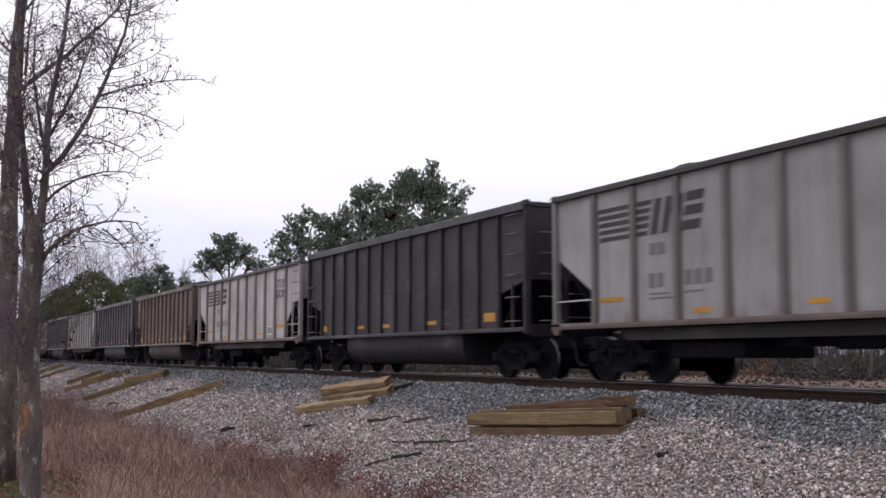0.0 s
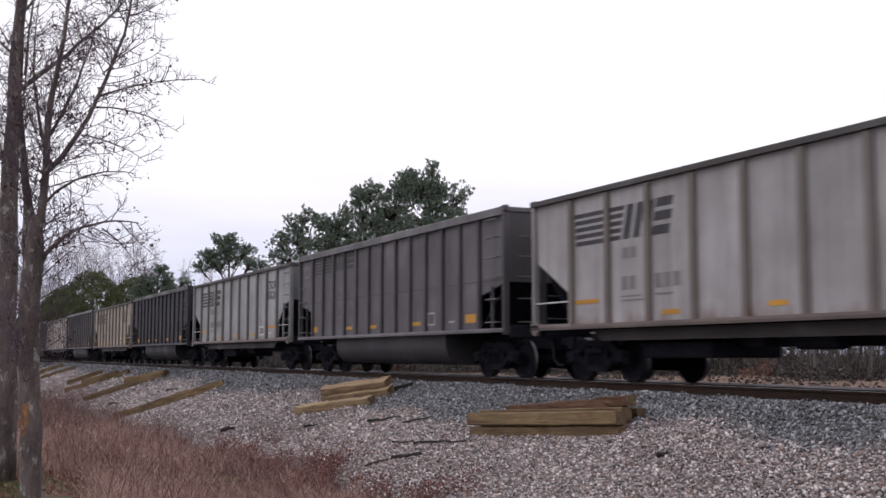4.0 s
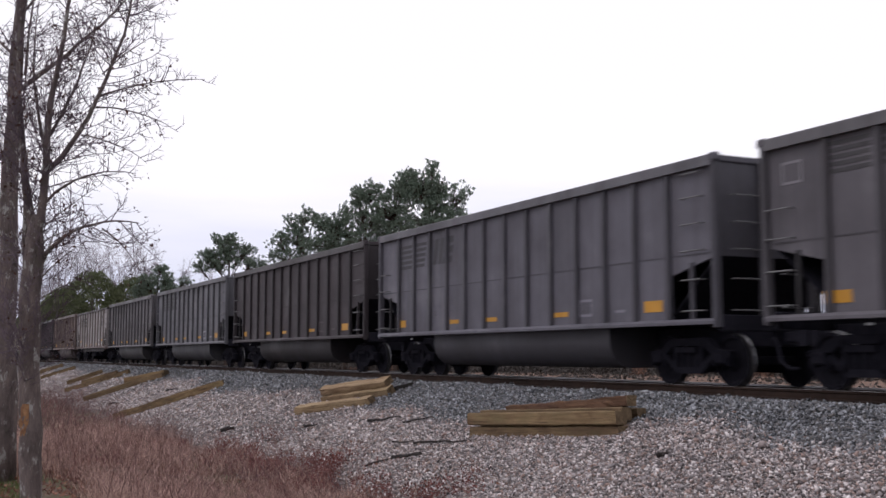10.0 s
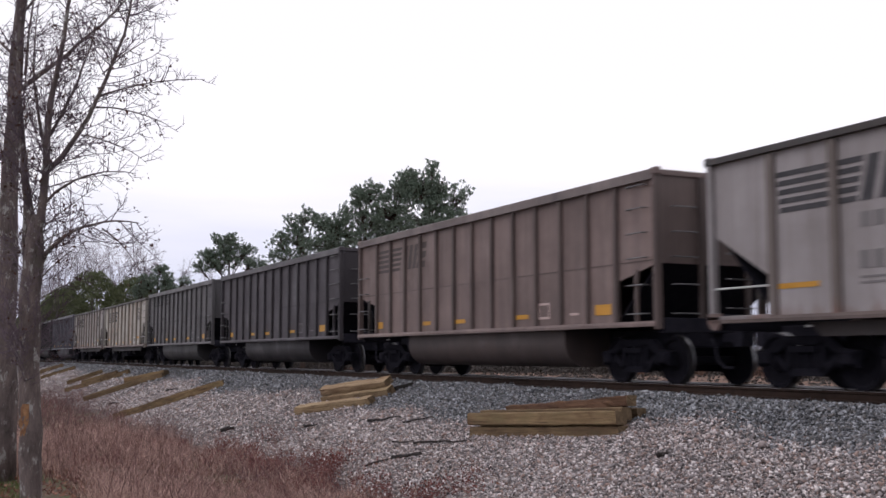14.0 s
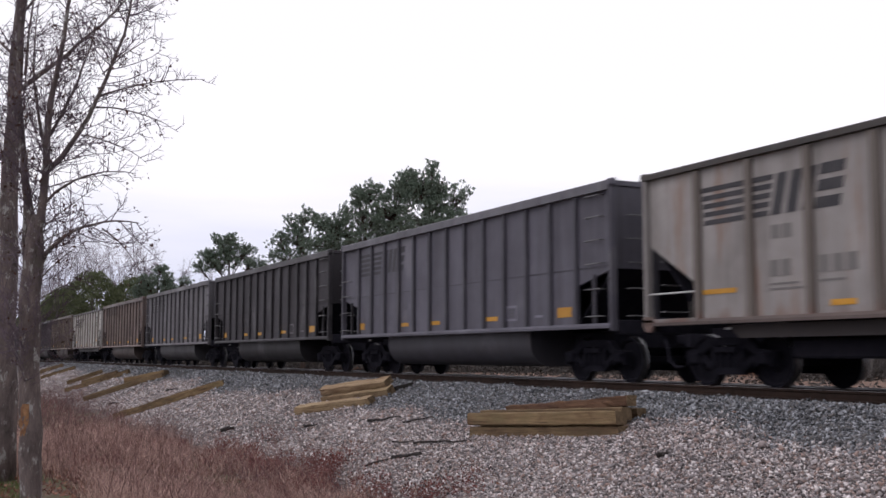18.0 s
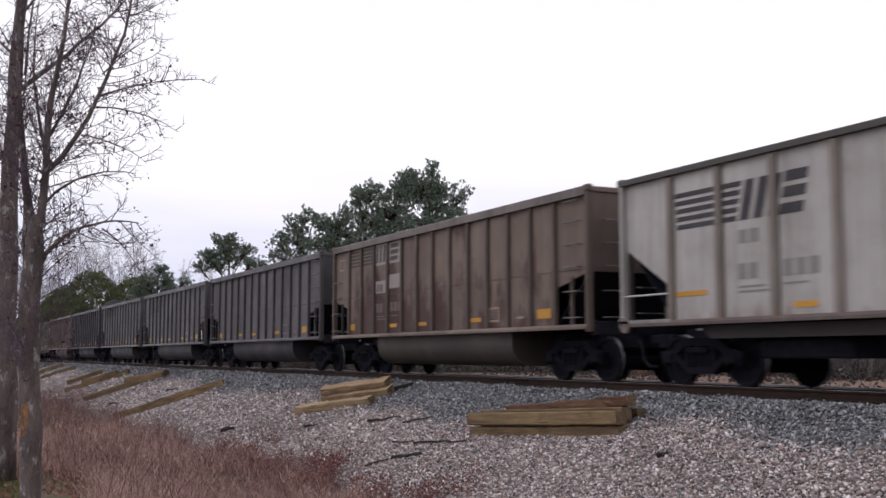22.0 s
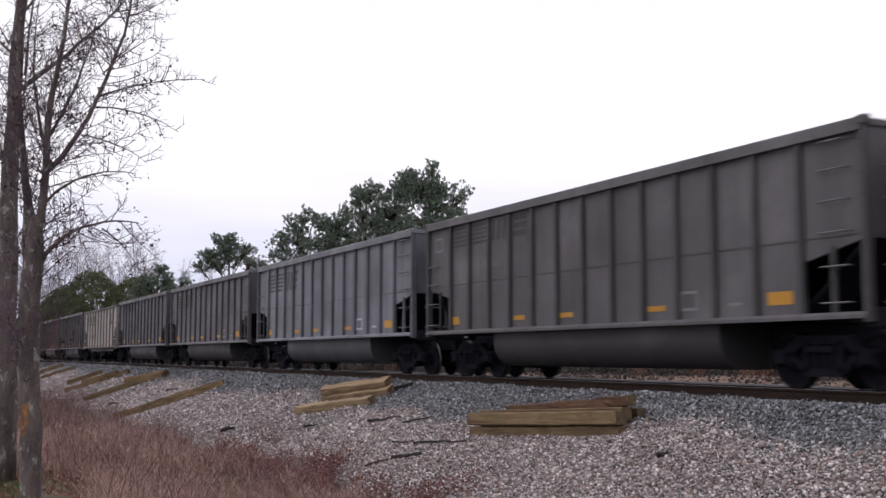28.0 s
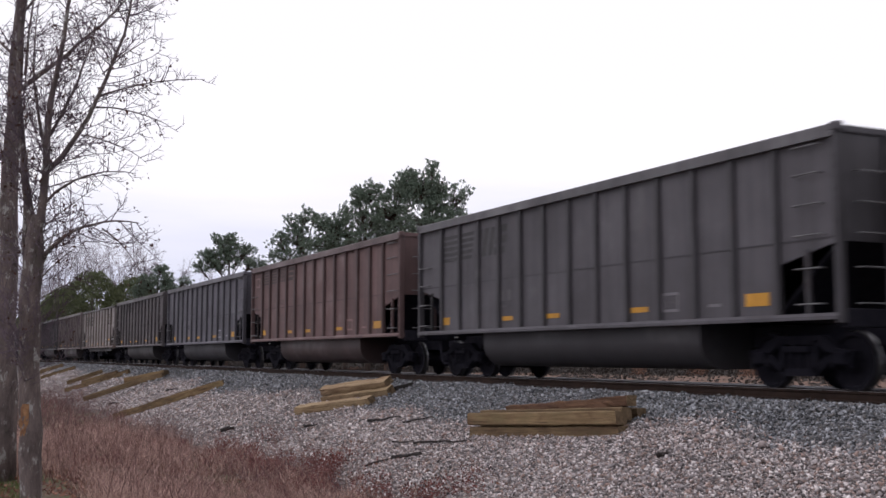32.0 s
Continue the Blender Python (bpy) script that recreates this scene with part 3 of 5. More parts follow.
    if tub:
        def tub_mesh():
            bm = bmesh.new()
            pts = [(s - 0.12, 1.10)] + [(s - 0.12 - 0.52 + 0.52 * math.cos(a), 0.82 - 0.52 * math.sin(a)) for a in np.linspace(0, math.pi / 2, 20)]
            pts += [(0.32, 0.30), (0.32, 1.10)]
            section(bm, pts, -4.05, 4.05)
            section(bm, [(-y, z) for y, z in pts][::-1], -4.05, 4.05)
            return finish("bathtub_floor", bm, paint)
        # factor 0.33 puts the shade below the car into the tub's colour
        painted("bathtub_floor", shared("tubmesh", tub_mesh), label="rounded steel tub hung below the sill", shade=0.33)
    else:
        def belly():
            bm = bmesh.new()
            prism(bm, [(-5.6, 1.06), (5.3, 1.06), (5.0, 0.84), (-5.3, 0.84)], -0.03, 0.03)
            return finish("side_girder", bm, M_STEEL_PAINT)
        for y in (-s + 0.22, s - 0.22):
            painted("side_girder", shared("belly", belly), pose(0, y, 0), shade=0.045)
        part("brake_reservoir", shared("reservoir", lambda: finish("brake_reservoir", tube(bmesh.new(), [(-0.5, -0.75, 0.82), (0.5, -0.75, 0.82)], 0.18, 14), M_BLACK)), None, car)
        # plain black block added to fill the space ahead of the rear truck
        part("brake_rigging", shared("underblock", lambda: finish("brake_rigging", box(bmesh.new(), -4.7, -2.6, -0.85, 0.85, 0.50, 0.82, 0.04), M_BLACK)), None, car)
        part("brake_valve", shared("valve", lambda: finish("brake_valve", box(bmesh.new(), -1.5, -1.1, -0.95, -0.6, 0.70, 1.04, 0.02), M_BLACK)), None, car)
    # trucks
    for sgn in (-1, 1):
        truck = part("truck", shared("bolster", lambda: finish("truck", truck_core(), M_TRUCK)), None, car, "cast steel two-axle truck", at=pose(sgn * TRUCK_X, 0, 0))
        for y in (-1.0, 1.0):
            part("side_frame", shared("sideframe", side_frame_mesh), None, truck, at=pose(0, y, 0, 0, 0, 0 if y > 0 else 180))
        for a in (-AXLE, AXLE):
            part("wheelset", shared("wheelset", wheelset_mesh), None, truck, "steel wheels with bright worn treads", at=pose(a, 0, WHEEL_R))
    # small pale bar for the bright spot below the sill by the rear truck
    handle = shared("handle", lambda: finish("release_handle", box(bmesh.new(), -0.06, 0.06, -0.012, 0.012, 0.98, 1.02, 0.006), M_HANDLE))
    part("release_handle", handle, None, car, "small pale metal bar", at=pose(-5.5, -s + 0.12, 0))
    # brake wheel on the rear end
    def brake_wheel():
        bm = bmesh.new()
        ring = [(0.0, 0.27 * math.cos(a), 0.27 * math.sin(a)) for a in np.linspace(0, 2 * math.pi, 17)]
        tube(bm, ring, 0.016, 6, False)
        for i in range(4):
            a = i * math.pi / 2
            tube(bm, [(0, 0, 0), (0, 0.27 * math.cos(a), 0.27 * math.sin(a))], 0.012, 5)
        tube(bm, [(-0.14, 0, 0), (0.02, 0, 0)], 0.03, 8)
        return finish("brake_wheel", bm, M_BLACK)
    part("brake_wheel", shared("brakewheel", brake_wheel), None, car, at=pose(-h - 0.12, 0.5, 2.5))
    # reflector plates
    if tub:
        plates = [(-6.0, 1.32, 0.54, 0.19), (-2.70, 1.345, 0.48, 0.10), (-0.70, 1.34, 0.50, 0.10), (2.40, 1.35, 0.54, 0.10), (5.62, 1.34, 0.56, 0.21)]
    elif logo == "patched":
        plates = [(-5.30, 1.30, 0.16, 0.55), (-2.75, 1.25, 0.18, 0.50), (-1.35, 1.32, 0.22, 0.60), (1.05, 1.25, 0.20, 0.62), (5.15, 1.58, 1.0, 0.10)]
    else:
        plates = [(-5.60, 1.59, 0.86, 0.085), (-2.84, 1.29, 0.50, 0.09), (-0.10, 1.335, 0.44, 0.085), (2.56, 1.34, 0.52, 0.08), (5.15, 1.585, 1.0, 0.10)]
    for x, z, w, hh in plates:
        mesh = shared(f"ref{w}{hh}", lambda: finish("reflector", box(bmesh.new(), -w / 2, w / 2, -0.004, 0.004, 0, hh), M_YELLOW))
        part("reflector", mesh, None, car, "yellow reflective plate", at=pose(x, -s + 0.034, z))
    # stencils and mark
    y = -s + 0.036
    marks = Marks(car, "emblem_bar")
    if logo in ("italic", "patched"):          # five stripes, three upright bars, three short bars
        x0, zt = -h + (1.56 if not tub else 1.30), 3.44 if not tub else 3.58
        for i in range(5):
            slanted(marks, x0 + 0.015 * i, x0 + 1.78 - 0.035 * i, zt - 0.085 - 0.143 * i, zt - 0.143 * i, y, 0.2)
        xb = x0 + (1.72 if not tub else 1.84)
        slanted(marks, xb, xb + 0.22, zt - 0.66, zt, y, 0.26)
        slanted(marks, xb + 0.33, xb + 0.55, zt - 0.66, zt, y, 0.26)
        slanted(marks, xb + 0.66, xb + 0.86, zt - 0.66, zt, y, 0.26)
        for bx, w, z0, z1 in ((1.06, 0.50, 0.17, 0.0), (1.00, 0.52, 0.42, 0.25), (0.93, 0.52, 0.68, 0.51)):
            slanted(marks, xb + bx, xb + bx + w, zt - z0 + 0.01, zt - z1 + 0.01, y, 0.26)
    elif logo == "block":         # two sets of stripes, three upright and three short bars, one set to a panel
        zt = 3.74
        for px in (-6.06, -5.04):
            for i in range(5):
                slanted(marks, px, px + 0.78, zt - 0.065 - 0.105 * i, zt - 0.105 * i, y)
        xb = -4.0
        slanted(marks, xb, xb + 0.15, zt - 0.48, zt, y, 0.1)
        slanted(marks, xb + 0.26, xb + 0.41, zt - 0.48, zt, y, 0.1)
        slanted(marks, xb + 0.52, xb + 0.67, zt - 0.48, zt, y, 0.1)
        xs = -2.96
        for bx, w, z0, z1 in ((0.06, 0.56, 0.12, 0.0), (0.03, 0.56, 0.30, 0.18), (0.0, 0.56, 0.48, 0.36)):
            slanted(marks, xs + bx, xs + bx + w, zt - z0, zt - z1, y, 0.1)
    marks = Marks(car, "number_bar")
    # car-number bars and data lines
    nx = -3.98 if logo == "block" else -4.36
    slanted(marks, nx + 0.04, nx + 0.24, 2.40, 2.62, y)
    slanted(marks, nx + 0.29, nx + 0.50, 2.40, 2.62, y)
    for bx in (0.0, 0.26, 1.06, 1.34, 1.62):
        slanted(marks, nx + bx, nx + bx + 0.20, 1.80, 2.06, y)
    for bx, w, z in ((0.0, 0.62, 1.66), (0.0, 0.70, 1.58), (1.06, 0.52, 1.66)):
        slanted(marks, nx + bx, nx + bx + w, z, z + 0.035, y)
    test = bmesh.new()
    tx, tw = (3.12, 0.46) if tub else (3.46, 0.66)
    for a, b, c, d in ((tx, tx + tw, 1.625, 1.675), (tx, tx + tw, 1.325, 1.375), (tx, tx + 0.035, 1.375, 1.625), (tx + tw - 0.035, tx + tw, 1.375, 1.625)):
        slanted(test, a, b, c, d, y)
    for z in (1.41, 1.48, 1.55):
        slanted(marks, tx + 0.07, tx + tw - 0.07, z, z + 0.045, y)
    dash = part("stencil_dash", slanted(bmesh.new(), tx + 1.28, tx + 1.60, 1.37, 1.42, y), M_DECAL, car, "pale stencilled dash")
    if logo == "block":
        tag = bmesh.new()
        for a, b, c, d in ((0.36, 0.80, 3.54, 3.58), (0.36, 0.80, 3.22, 3.26), (0.36, 0.40, 3.26, 3.54), (0.76, 0.80, 3.26, 3.54)):
            slanted(tag, -h + a, -h + b, c, d, y)
        part("stencil_frame", tag, M_DECAL, car, "pale stencilled square")
    tb = part("stencil_box", test, M_DECAL, car, "pale stencilled frame")
    tb["stencil"] = 1
    if not tub:
        for word, z in (("TOP", 3.04), ("GON", 2.66)):
            cu = bpy.data.curves.new("lettering", "FONT")
            cu.body, cu.size, cu.align_x, cu.extrude = word, 0.44, "CENTER", 0.002
            cu.space_character, cu.offset = 1.12, 0.008
            tmp = bpy.data.objects.new("tmp", cu)
            scene.collection.objects.link(tmp)
            dg = bpy.context.evaluated_depsgraph_get()
            me = bpy.data.meshes.new_from_object(tmp.evaluated_get(dg))
            bpy.data.objects.remove(tmp)
            me.materials.clear()
            me.materials.append(M_DECAL)
            part("lettering", me, None, car, "dark stencilled words", at=pose(5.18, y - 0.002, z + 0.03, 90) @ Matrix.Diagonal((1.08, 1, 1, 1)))
    return car


# order of the train: kind (T flat-floored, B tub), colour, mark, load variant, words
TRAIN = (
    ("T", (151, 150, 153), "italic", "light grey-white"), ("B", (56, 50, 55), "none", "blue-black"),
    ("T", (190, 182, 182), "italic", "clean white"), ("B", (114, 95, 83), "block", "brown rusty"),
    ("B", (90, 86, 90), "italic", "dark grey"), ("T", (165, 162, 162), "italic", "greyish white"),
    ("B", (98, 93, 94), "block", "grey"), ("T", (155, 159, 162), "italic", "pale grey"),
    ("B", (54, 52, 57), "none", "black"), ("T", (166, 156, 140), "italic", "cream rust-streaked"),
    ("B", (92, 88, 88), "italic", "warm grey"), ("T", (192, 182, 178), "patched", "dirty white"),
    ("B", (94, 90, 93), "block", "grey"), ("B", (94, 92, 99), "italic", "bluish grey"),
    ("B", (60, 51, 53), "none", "dark brown"), ("B", (98, 98, 101), "italic", "grey"),
    ("B", (94, 90, 90), "block", "grey"), ("T", (156, 149, 150), "italic", "off-white"),
    ("B", (121, 105, 98), "italic", "tan brown"), ("B", (70, 64, 67), "none", "dark grey"),
    ("B", (92, 90, 88), "block", "grey"), ("T", (178, 172, 160), "italic", "cream rust-stained"),
    ("T", (156, 150, 146), "italic", "dingy cream"), ("B", (92, 90, 99), "italic", "bluish grey"),
    ("B", (50, 46, 49), "none", "blue-black"), ("B", (98, 95, 96), "italic", "grey"),
    ("B", (111, 95, 86), "block", "tan brown"), ("T", (180, 176, 170), "italic", "dusty white"),
    ("B", (114, 100, 86), "block", "stained olive-brown"), ("B", (88, 83, 84), "none", "dark grey"),
    ("B", (91, 88, 88), "italic", "grey"), ("B", (95, 92, 92), "block", "grey"),
    ("B", (64, 60, 68), "block", "dark grey"), ("B", (116, 99, 93), "none", "pinkish brown"),
    ("T", (138, 130, 121), "italic", "dingy grey-white"), ("B", (92, 89, 88), "block", "grey"),
    ("B", (118, 121, 126), "italic", "light bluish grey"), ("B", (100, 97, 98), "italic", "dark grey"),
    ("B", (96, 93, 95), "block", "grey"), ("T", (167, 160, 156), "italic", "off-white"),
    ("B", (86, 83, 85), "italic", "grey"), ("B", (106, 80, 77), "block", "reddish brown"),
    ("B", (88, 86, 92), "none", "grey"), ("B", (84, 76, 75), "block", "dull brown"),
    ("T", (140, 130, 128), "italic", "dingy white"), ("B", (104, 94, 92), "block", "pinkish brown"),
    ("B", (70, 66, 68), "none", "dark grey"), ("B", (92, 90, 92), "italic", "grey"),
    ("B", (88, 85, 86), "block", "grey"), ("T", (160, 155, 150), "italic", "off-white"),
    ("B", (80, 77, 79), "none", "dark grey"), ("B", (92, 88, 87), "block", "grey"),
)


# how much longer than usual each car stands from the one ahead of it
SLACK = (-0.0, -0.07, 0.09, 0.08, -0.08, 0.1, 0.04, -0.02, -0.08, -0.04, -0.3, -0.15, -0.05, -0.06, 0.17, 0.3, 0.08, 0.3, 0.44, 0.44, -0.03, -0.15, -0.12, 0.04, 0.01, 0.01, -0.04, -0.04, 0.02, -0.07, -0.05, -0.11, -0.04, -0.1, -0.07, -0.26, 0.06, -0.14, 0.05, -0.04, 0.04)


def car_x(n, t):
    """Where the middle of car n is at t seconds."""
    rear = 6.28 - PITCH * (n + 1.6227) - sum(SLACK[:n]) + SPEED * t
    return rear + (7.45 if TRAIN[n][0] == "B" else 7.55)


CARS = []
# cars whose coal is heaped above the rim: where along the car, and how high
HEAPS = {0: ((-4.6, 0.62),), 3: ((1.2, 0.72), (3.5, 0.64)), 4: ((4.1, 0.98),), 11: ((-6.2, 0.62),), 12: ((-0.4, 0.45), (1.4, 0.55)), 17: ((-5.0, 0.50), (1.0, 0.22), (2.6, 0.42)),
         20: ((3.6, 0.52),), 25: ((0.9, 0.82),), 32: ((4.9, 0.95),), 39: ((-4.9, 0.70),), 45: ((1.0, 0.5),), 48: ((3.0, 0.5),)}
STAINED = {9: M_RUST_WHITE, 21: M_RUST_WHITE, 22: M_RUST_WHITE, 28: M_STAINED}



def build_train():
    templates, loads = {}, {}
    for n, (kind, rgb, logo, words) in enumerate(TRAIN):
        key = (kind, logo)
        at = pose(car_x(n, 0), TRACK_Y, 0)
        if key not in templates:
            car = templates[key] = build_car(kind == "B", logo)
            car.matrix_basis = at
        else:
            car = copy_thing(templates[key], at)
            for ch in [c for c in car.children if c.name.startswith("coal_load")]:
                bpy.data.objects.remove(ch)
            for ch in car.children:
                if ch.name.startswith("side_panel"):
                    ch.material_slots[0].link = "DATA"
        heap = HEAPS.get(n)
        lk = (kind, n % 4, heap)
        if lk not in loads:
            loads[lk] = coal_mesh(CarKind(kind == "B"), n + 3, heap)
        part("coal_load", loads[lk], None, car, "heaped black coal")
        gain = 1.2 if kind == "B" else 1.08
        base = srgb(*rgb, gain)
        if kind == "B" and rgb[0] - rgb[2] < 10:
            base = (base[0] * 0.995, base[1] * 0.99, base[2] * 1.06, 1.0)
        elif kind == "B":
            base = (base[0] * 1.05, base[1] * 0.965, base[2] * 0.97, 1.0)
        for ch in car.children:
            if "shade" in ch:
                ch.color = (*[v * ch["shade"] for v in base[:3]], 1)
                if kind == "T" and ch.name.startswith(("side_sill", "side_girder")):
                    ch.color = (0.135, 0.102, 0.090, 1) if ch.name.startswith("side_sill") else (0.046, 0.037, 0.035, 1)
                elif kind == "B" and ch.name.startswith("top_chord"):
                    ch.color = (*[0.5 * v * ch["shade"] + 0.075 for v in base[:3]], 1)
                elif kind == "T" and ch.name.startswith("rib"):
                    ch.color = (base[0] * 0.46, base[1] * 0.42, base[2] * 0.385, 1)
            elif ch.name.startswith(("emblem_bar", "lettering")):
                ch.color = (0.026, 0.025, 0.030, 1) if kind == "T" else (*[v * 0.24 for v in base[:3]], 1)
            elif ch.name.startswith("number_bar"):
                ch.color = (*[v * (0.42 if kind == "T" else 0.62) for v in base[:3]], 1)
            elif ch.name.startswith("stencil_frame"):
                ch.color = (*[min(0.7, v * 1.35 + 0.01) for v in base[:3]], 1)
            elif ch.name.startswith("stencil_"):
                ch.color = (*[min(0.7, v * (2.0 if n % 3 == 0 else 1.45) + (0.05 if n % 3 == 0 else 0.0)) for v in base[:3]], 1) if kind == "B" else (0.60, 0.59, 0.57, 1)
        if n in STAINED:
            for ch in car.children:
                if ch.name.startswith("side_panel"):
                    ch.material_slots[0].link = "OBJECT"
                    ch.material_slots[0].material = STAINED[n]
        if kind == "B":
            tagged(car, f"{words} ribbed steel tub gondola loaded with coal")
        else:
            tagged(car, f"{words} ribbed steel coal car with flat floor, loaded")
        if n == 28:
            # pale repainted squares behind the mark and the number
            patches = Marks(car, "paint_patch")
            for x0, x1, z0, z1 in ((-4.06, -3.18, 3.18, 3.80), (-3.02, -2.14, 3.18, 3.80), (-4.06, -3.18, 2.36, 2.72), (-3.02, -2.14, 2.46, 2.86)):
                slanted(patches, x0, x1, z0, z1, -1.58 + 0.0385).color = (0.27, 0.245, 0.23, 1)
        CARS.append(car)


build_train()


# ---- loose ballast stones ----
def stone_material(name, dark, light, warm):
    k = Mat(name, 0.9)
    r = k.island()
    c = k.mix(k.ramp(r, [(0.0, 0.0), (0.35, 0.16), (0.70, 0.46), (1.0, 1.0)]), dark, light)
    r2 = k.nt.nodes.new("ShaderNodeMath")
    r2.operation = "FRACT"
    mul = k.nt.nodes.new("ShaderNodeMath")
    mul.operation = "MULTIPLY"
    mul.inputs[1].default_value = 37.7
    k.link(r, mul.inputs[0])
    k.link(mul.outputs[0], r2.inputs[0])
    c = k.mix(k.ramp(r2.outputs[0], [(0.66, 0.0), (0.92, 0.85)]), c, warm)
    c = k.mix(k.ramp(k.noise(30.0, 4, 0.7), [(0.4, 0.0), (0.8, 0.5)]), c, k.mix(0.5, c, (0.03, 0.03, 0.03)))
    k.color(c).bump(k.noise(60.0, 3, 0.6), 0.4, 0.006)
    return k.m


def scatter_stones(name, label, places, sizes, mat, seed):
    """Many small angular stones at the places, each turned and shaped by chance."""
    rng = np.random.default_rng(seed)
    n = len(places)
    octa = np.array([(1, 0, 0), (-1, 0, 0), (0, 1, 0), (0, -1, 0), (0, 0, 1), (0, 0, -1)], float)
    v = octa[None] * rng.uniform(0.75, 1.3, (n, 6, 1)) * rng.uniform(0.7, 1.3, (n, 1, 3)) * np.array((1.35, 1.0, 0.62)) + rng.normal(0, 0.24, (n, 6, 3))
    yaw, tip = rng.uniform(0, np.pi, n), rng.normal(0, 0.30, (n, 2))
    q = np.column_stack([np.cos(yaw), tip, np.sin(yaw)])
    q /= np.linalg.norm(q, axis=1, keepdims=True)
    w, x, y, z = q.T
    rot = np.stack([1 - 2 * (y * y + z * z), 2 * (x * y - z * w), 2 * (x * z + y * w),
                    2 * (x * y + z * w), 1 - 2 * (x * x + z * z), 2 * (y * z - x * w),
                    2 * (x * z - y * w), 2 * (y * z + x * w), 1 - 2 * (x * x + y * y)], 1).reshape(n, 3, 3)
    v = np.einsum("nij,nkj->nki", rot, v) * (0.5 * sizes)[:, None, None] + places[:, None, :]
    tris = np.array([(0, 2, 4), (2, 1, 4), (1, 3, 4), (3, 0, 4), (2, 0, 5), (1, 2, 5), (3, 1, 5), (0, 3, 5)])
    faces = (tris[None] + 6 * np.arange(n)[:, None, None]).reshape(-1, 3)
    ob = new(name, quads_mesh(name, v.reshape(-1, 3), faces, mat))
    return tagged(ob, label, "gravel", kind="stuff")


def build_stones():
    rng = np.random.default_rng(5)
    spots = []
    for x0, x1, per in ((-17, -6, 1800), (-26, -17, 1350), (-52, -26, 500), (-112, -52, 130)):
        n = int((x1 - x0) * 6.2 * per)
        xy = np.stack([rng.uniform(x0, x1, n), rng.uniform(6.7, 12.9, n)], 1)
        spots.append(xy)
    xy = np.concatenate(spots)
    far = np.clip(-xy[:, 0] / 60, 0.3, 1.4)
    size = rng.lognormal(0, 0.33, len(xy)) * 0.0325 * (0.78 + 0.66 * far)
    z = np.interp(xy[:, 1], (4, 7.0, 12.1, 15.6), (-1.9, -2.0, -0.20, -0.19))
    wave = np.sin(xy[:, 0] * 0.9 + np.cos(xy[:, 1] * 1.7) * 2) * 0.02 + np.sin(xy[:, 0] * 3.1 + xy[:, 1] * 2.3) * 0.012
    edge = 10.75 + 0.35 * np.sin(xy[:, 0] * 0.35) + 0.25 * np.sin(xy[:, 0] * 1.3 + 1) + rng.normal(0, 0.18, len(xy))
    foot = 7.45 + 0.35 * np.sin(xy[:, 0] * 0.5 + 0.6) + rng.normal(0, 0.22, len(xy))
    p = np.column_stack([xy, z + np.maximum(wave, -0.008) + size * rng.uniform(-0.1, 0.65, len(xy))])
    keep = (xy[:, 1] > foot) & (xy[:, 1] > 9.2 + (xy[:, 0] + 9) * 0.29)
    up = (xy[:, 1] > edge) & keep
    low = (xy[:, 1] <= edge) & keep
    scatter_stones("clean_ballast", "bluish grey crushed stone along the track", p[up], size[up],
                   stone_material("grey_crushed_stone", (0.040, 0.044, 0.050), (0.50, 0.515, 0.545), (0.17, 0.155, 0.145)), 7)
    scatter_stones("pale_ballast", "pale pinkish grey crushed stone on the bank", p[low], size[low],
                   stone_material("pale_crushed_stone", (0.100, 0.085, 0.085), (0.92, 0.845, 0.83), (0.38, 0.26, 0.215)), 8)


build_stones()


# ---- timbers laid out on the bank ----
def timber_material(name, dark, light, stain, green):
    """Rough-sawn wood: long grain, dark weather stains, a greenish preservative tint, knots and checks."""
    k = Mat(name, 0.85, spec=0.25)
    g = k.noise(1.0, 7, 0.75, (1.4, 26, 26), True)
    g2 = k.noise(1.0, 5, 0.65, (0.9, 5, 5), True)
    blot = k.noise(1.7, 5, 0.7, (1, 2, 2), True)
    check = k.noise(1.0, 3, 0.5, (0.8, 46, 46), True)
    c = k.mix(k.ramp(g, [(0.32, 0.0), (0.68, 1.0)]), dark, light)
    c = k.mix(k.ramp(g2, [(0.44, 0.0), (0.66, 0.75)]), c, stain)
    c = k.mix(k.ramp(blot, [(0.50, 0.0), (0.70, 0.55)]), c, green)
    c = k.mix(k.ramp(blot, [(0.30, 0.65), (0.44, 0.0)]), c, tuple(v * 0.5 for v in stain))
    c = k.mix(k.ramp(check, [(0.64, 0.0), (0.70, 0.8)]), c, (0.02, 0.014, 0.010))
    c = k.mix(k.ramp(k.oi.outputs["Random"], [(0.2, 0.0), (1.0, 0.45)]), c, k.mix(0.5, c, stain))
    k.color(c).bump(g, 0.8, 0.02)
    return k.m


M_TIMBER = timber_material("new_treated_timber", (0.14, 0.092, 0.046), (0.33, 0.235, 0.125), (0.105, 0.060, 0.034), (0.155, 0.140, 0.066))
M_TIMBER_PALE = timber_material("pale_split_timber", (0.20, 0.135, 0.072), (0.44, 0.33, 0.20), (0.17, 0.10, 0.058), (0.24, 0.18, 0.10))
M_TIMBER_BROWN = timber_material("brown_treated_timber", (0.095, 0.062, 0.034), (0.245, 0.17, 0.092), (0.062, 0.036, 0.022), (0.125, 0.105, 0.052))
M_TIMBER_RED = timber_material("reddish_rough_timber", (0.075, 0.040, 0.024), (0.215, 0.125, 0.070), (0.055, 0.024, 0.017), (0.11, 0.068, 0.038))
M_TIMBER_END = simple("cut_timber_end", (0.10, 0.068, 0.038), (0.24, 0.17, 0.10), 18.0, 0.85)


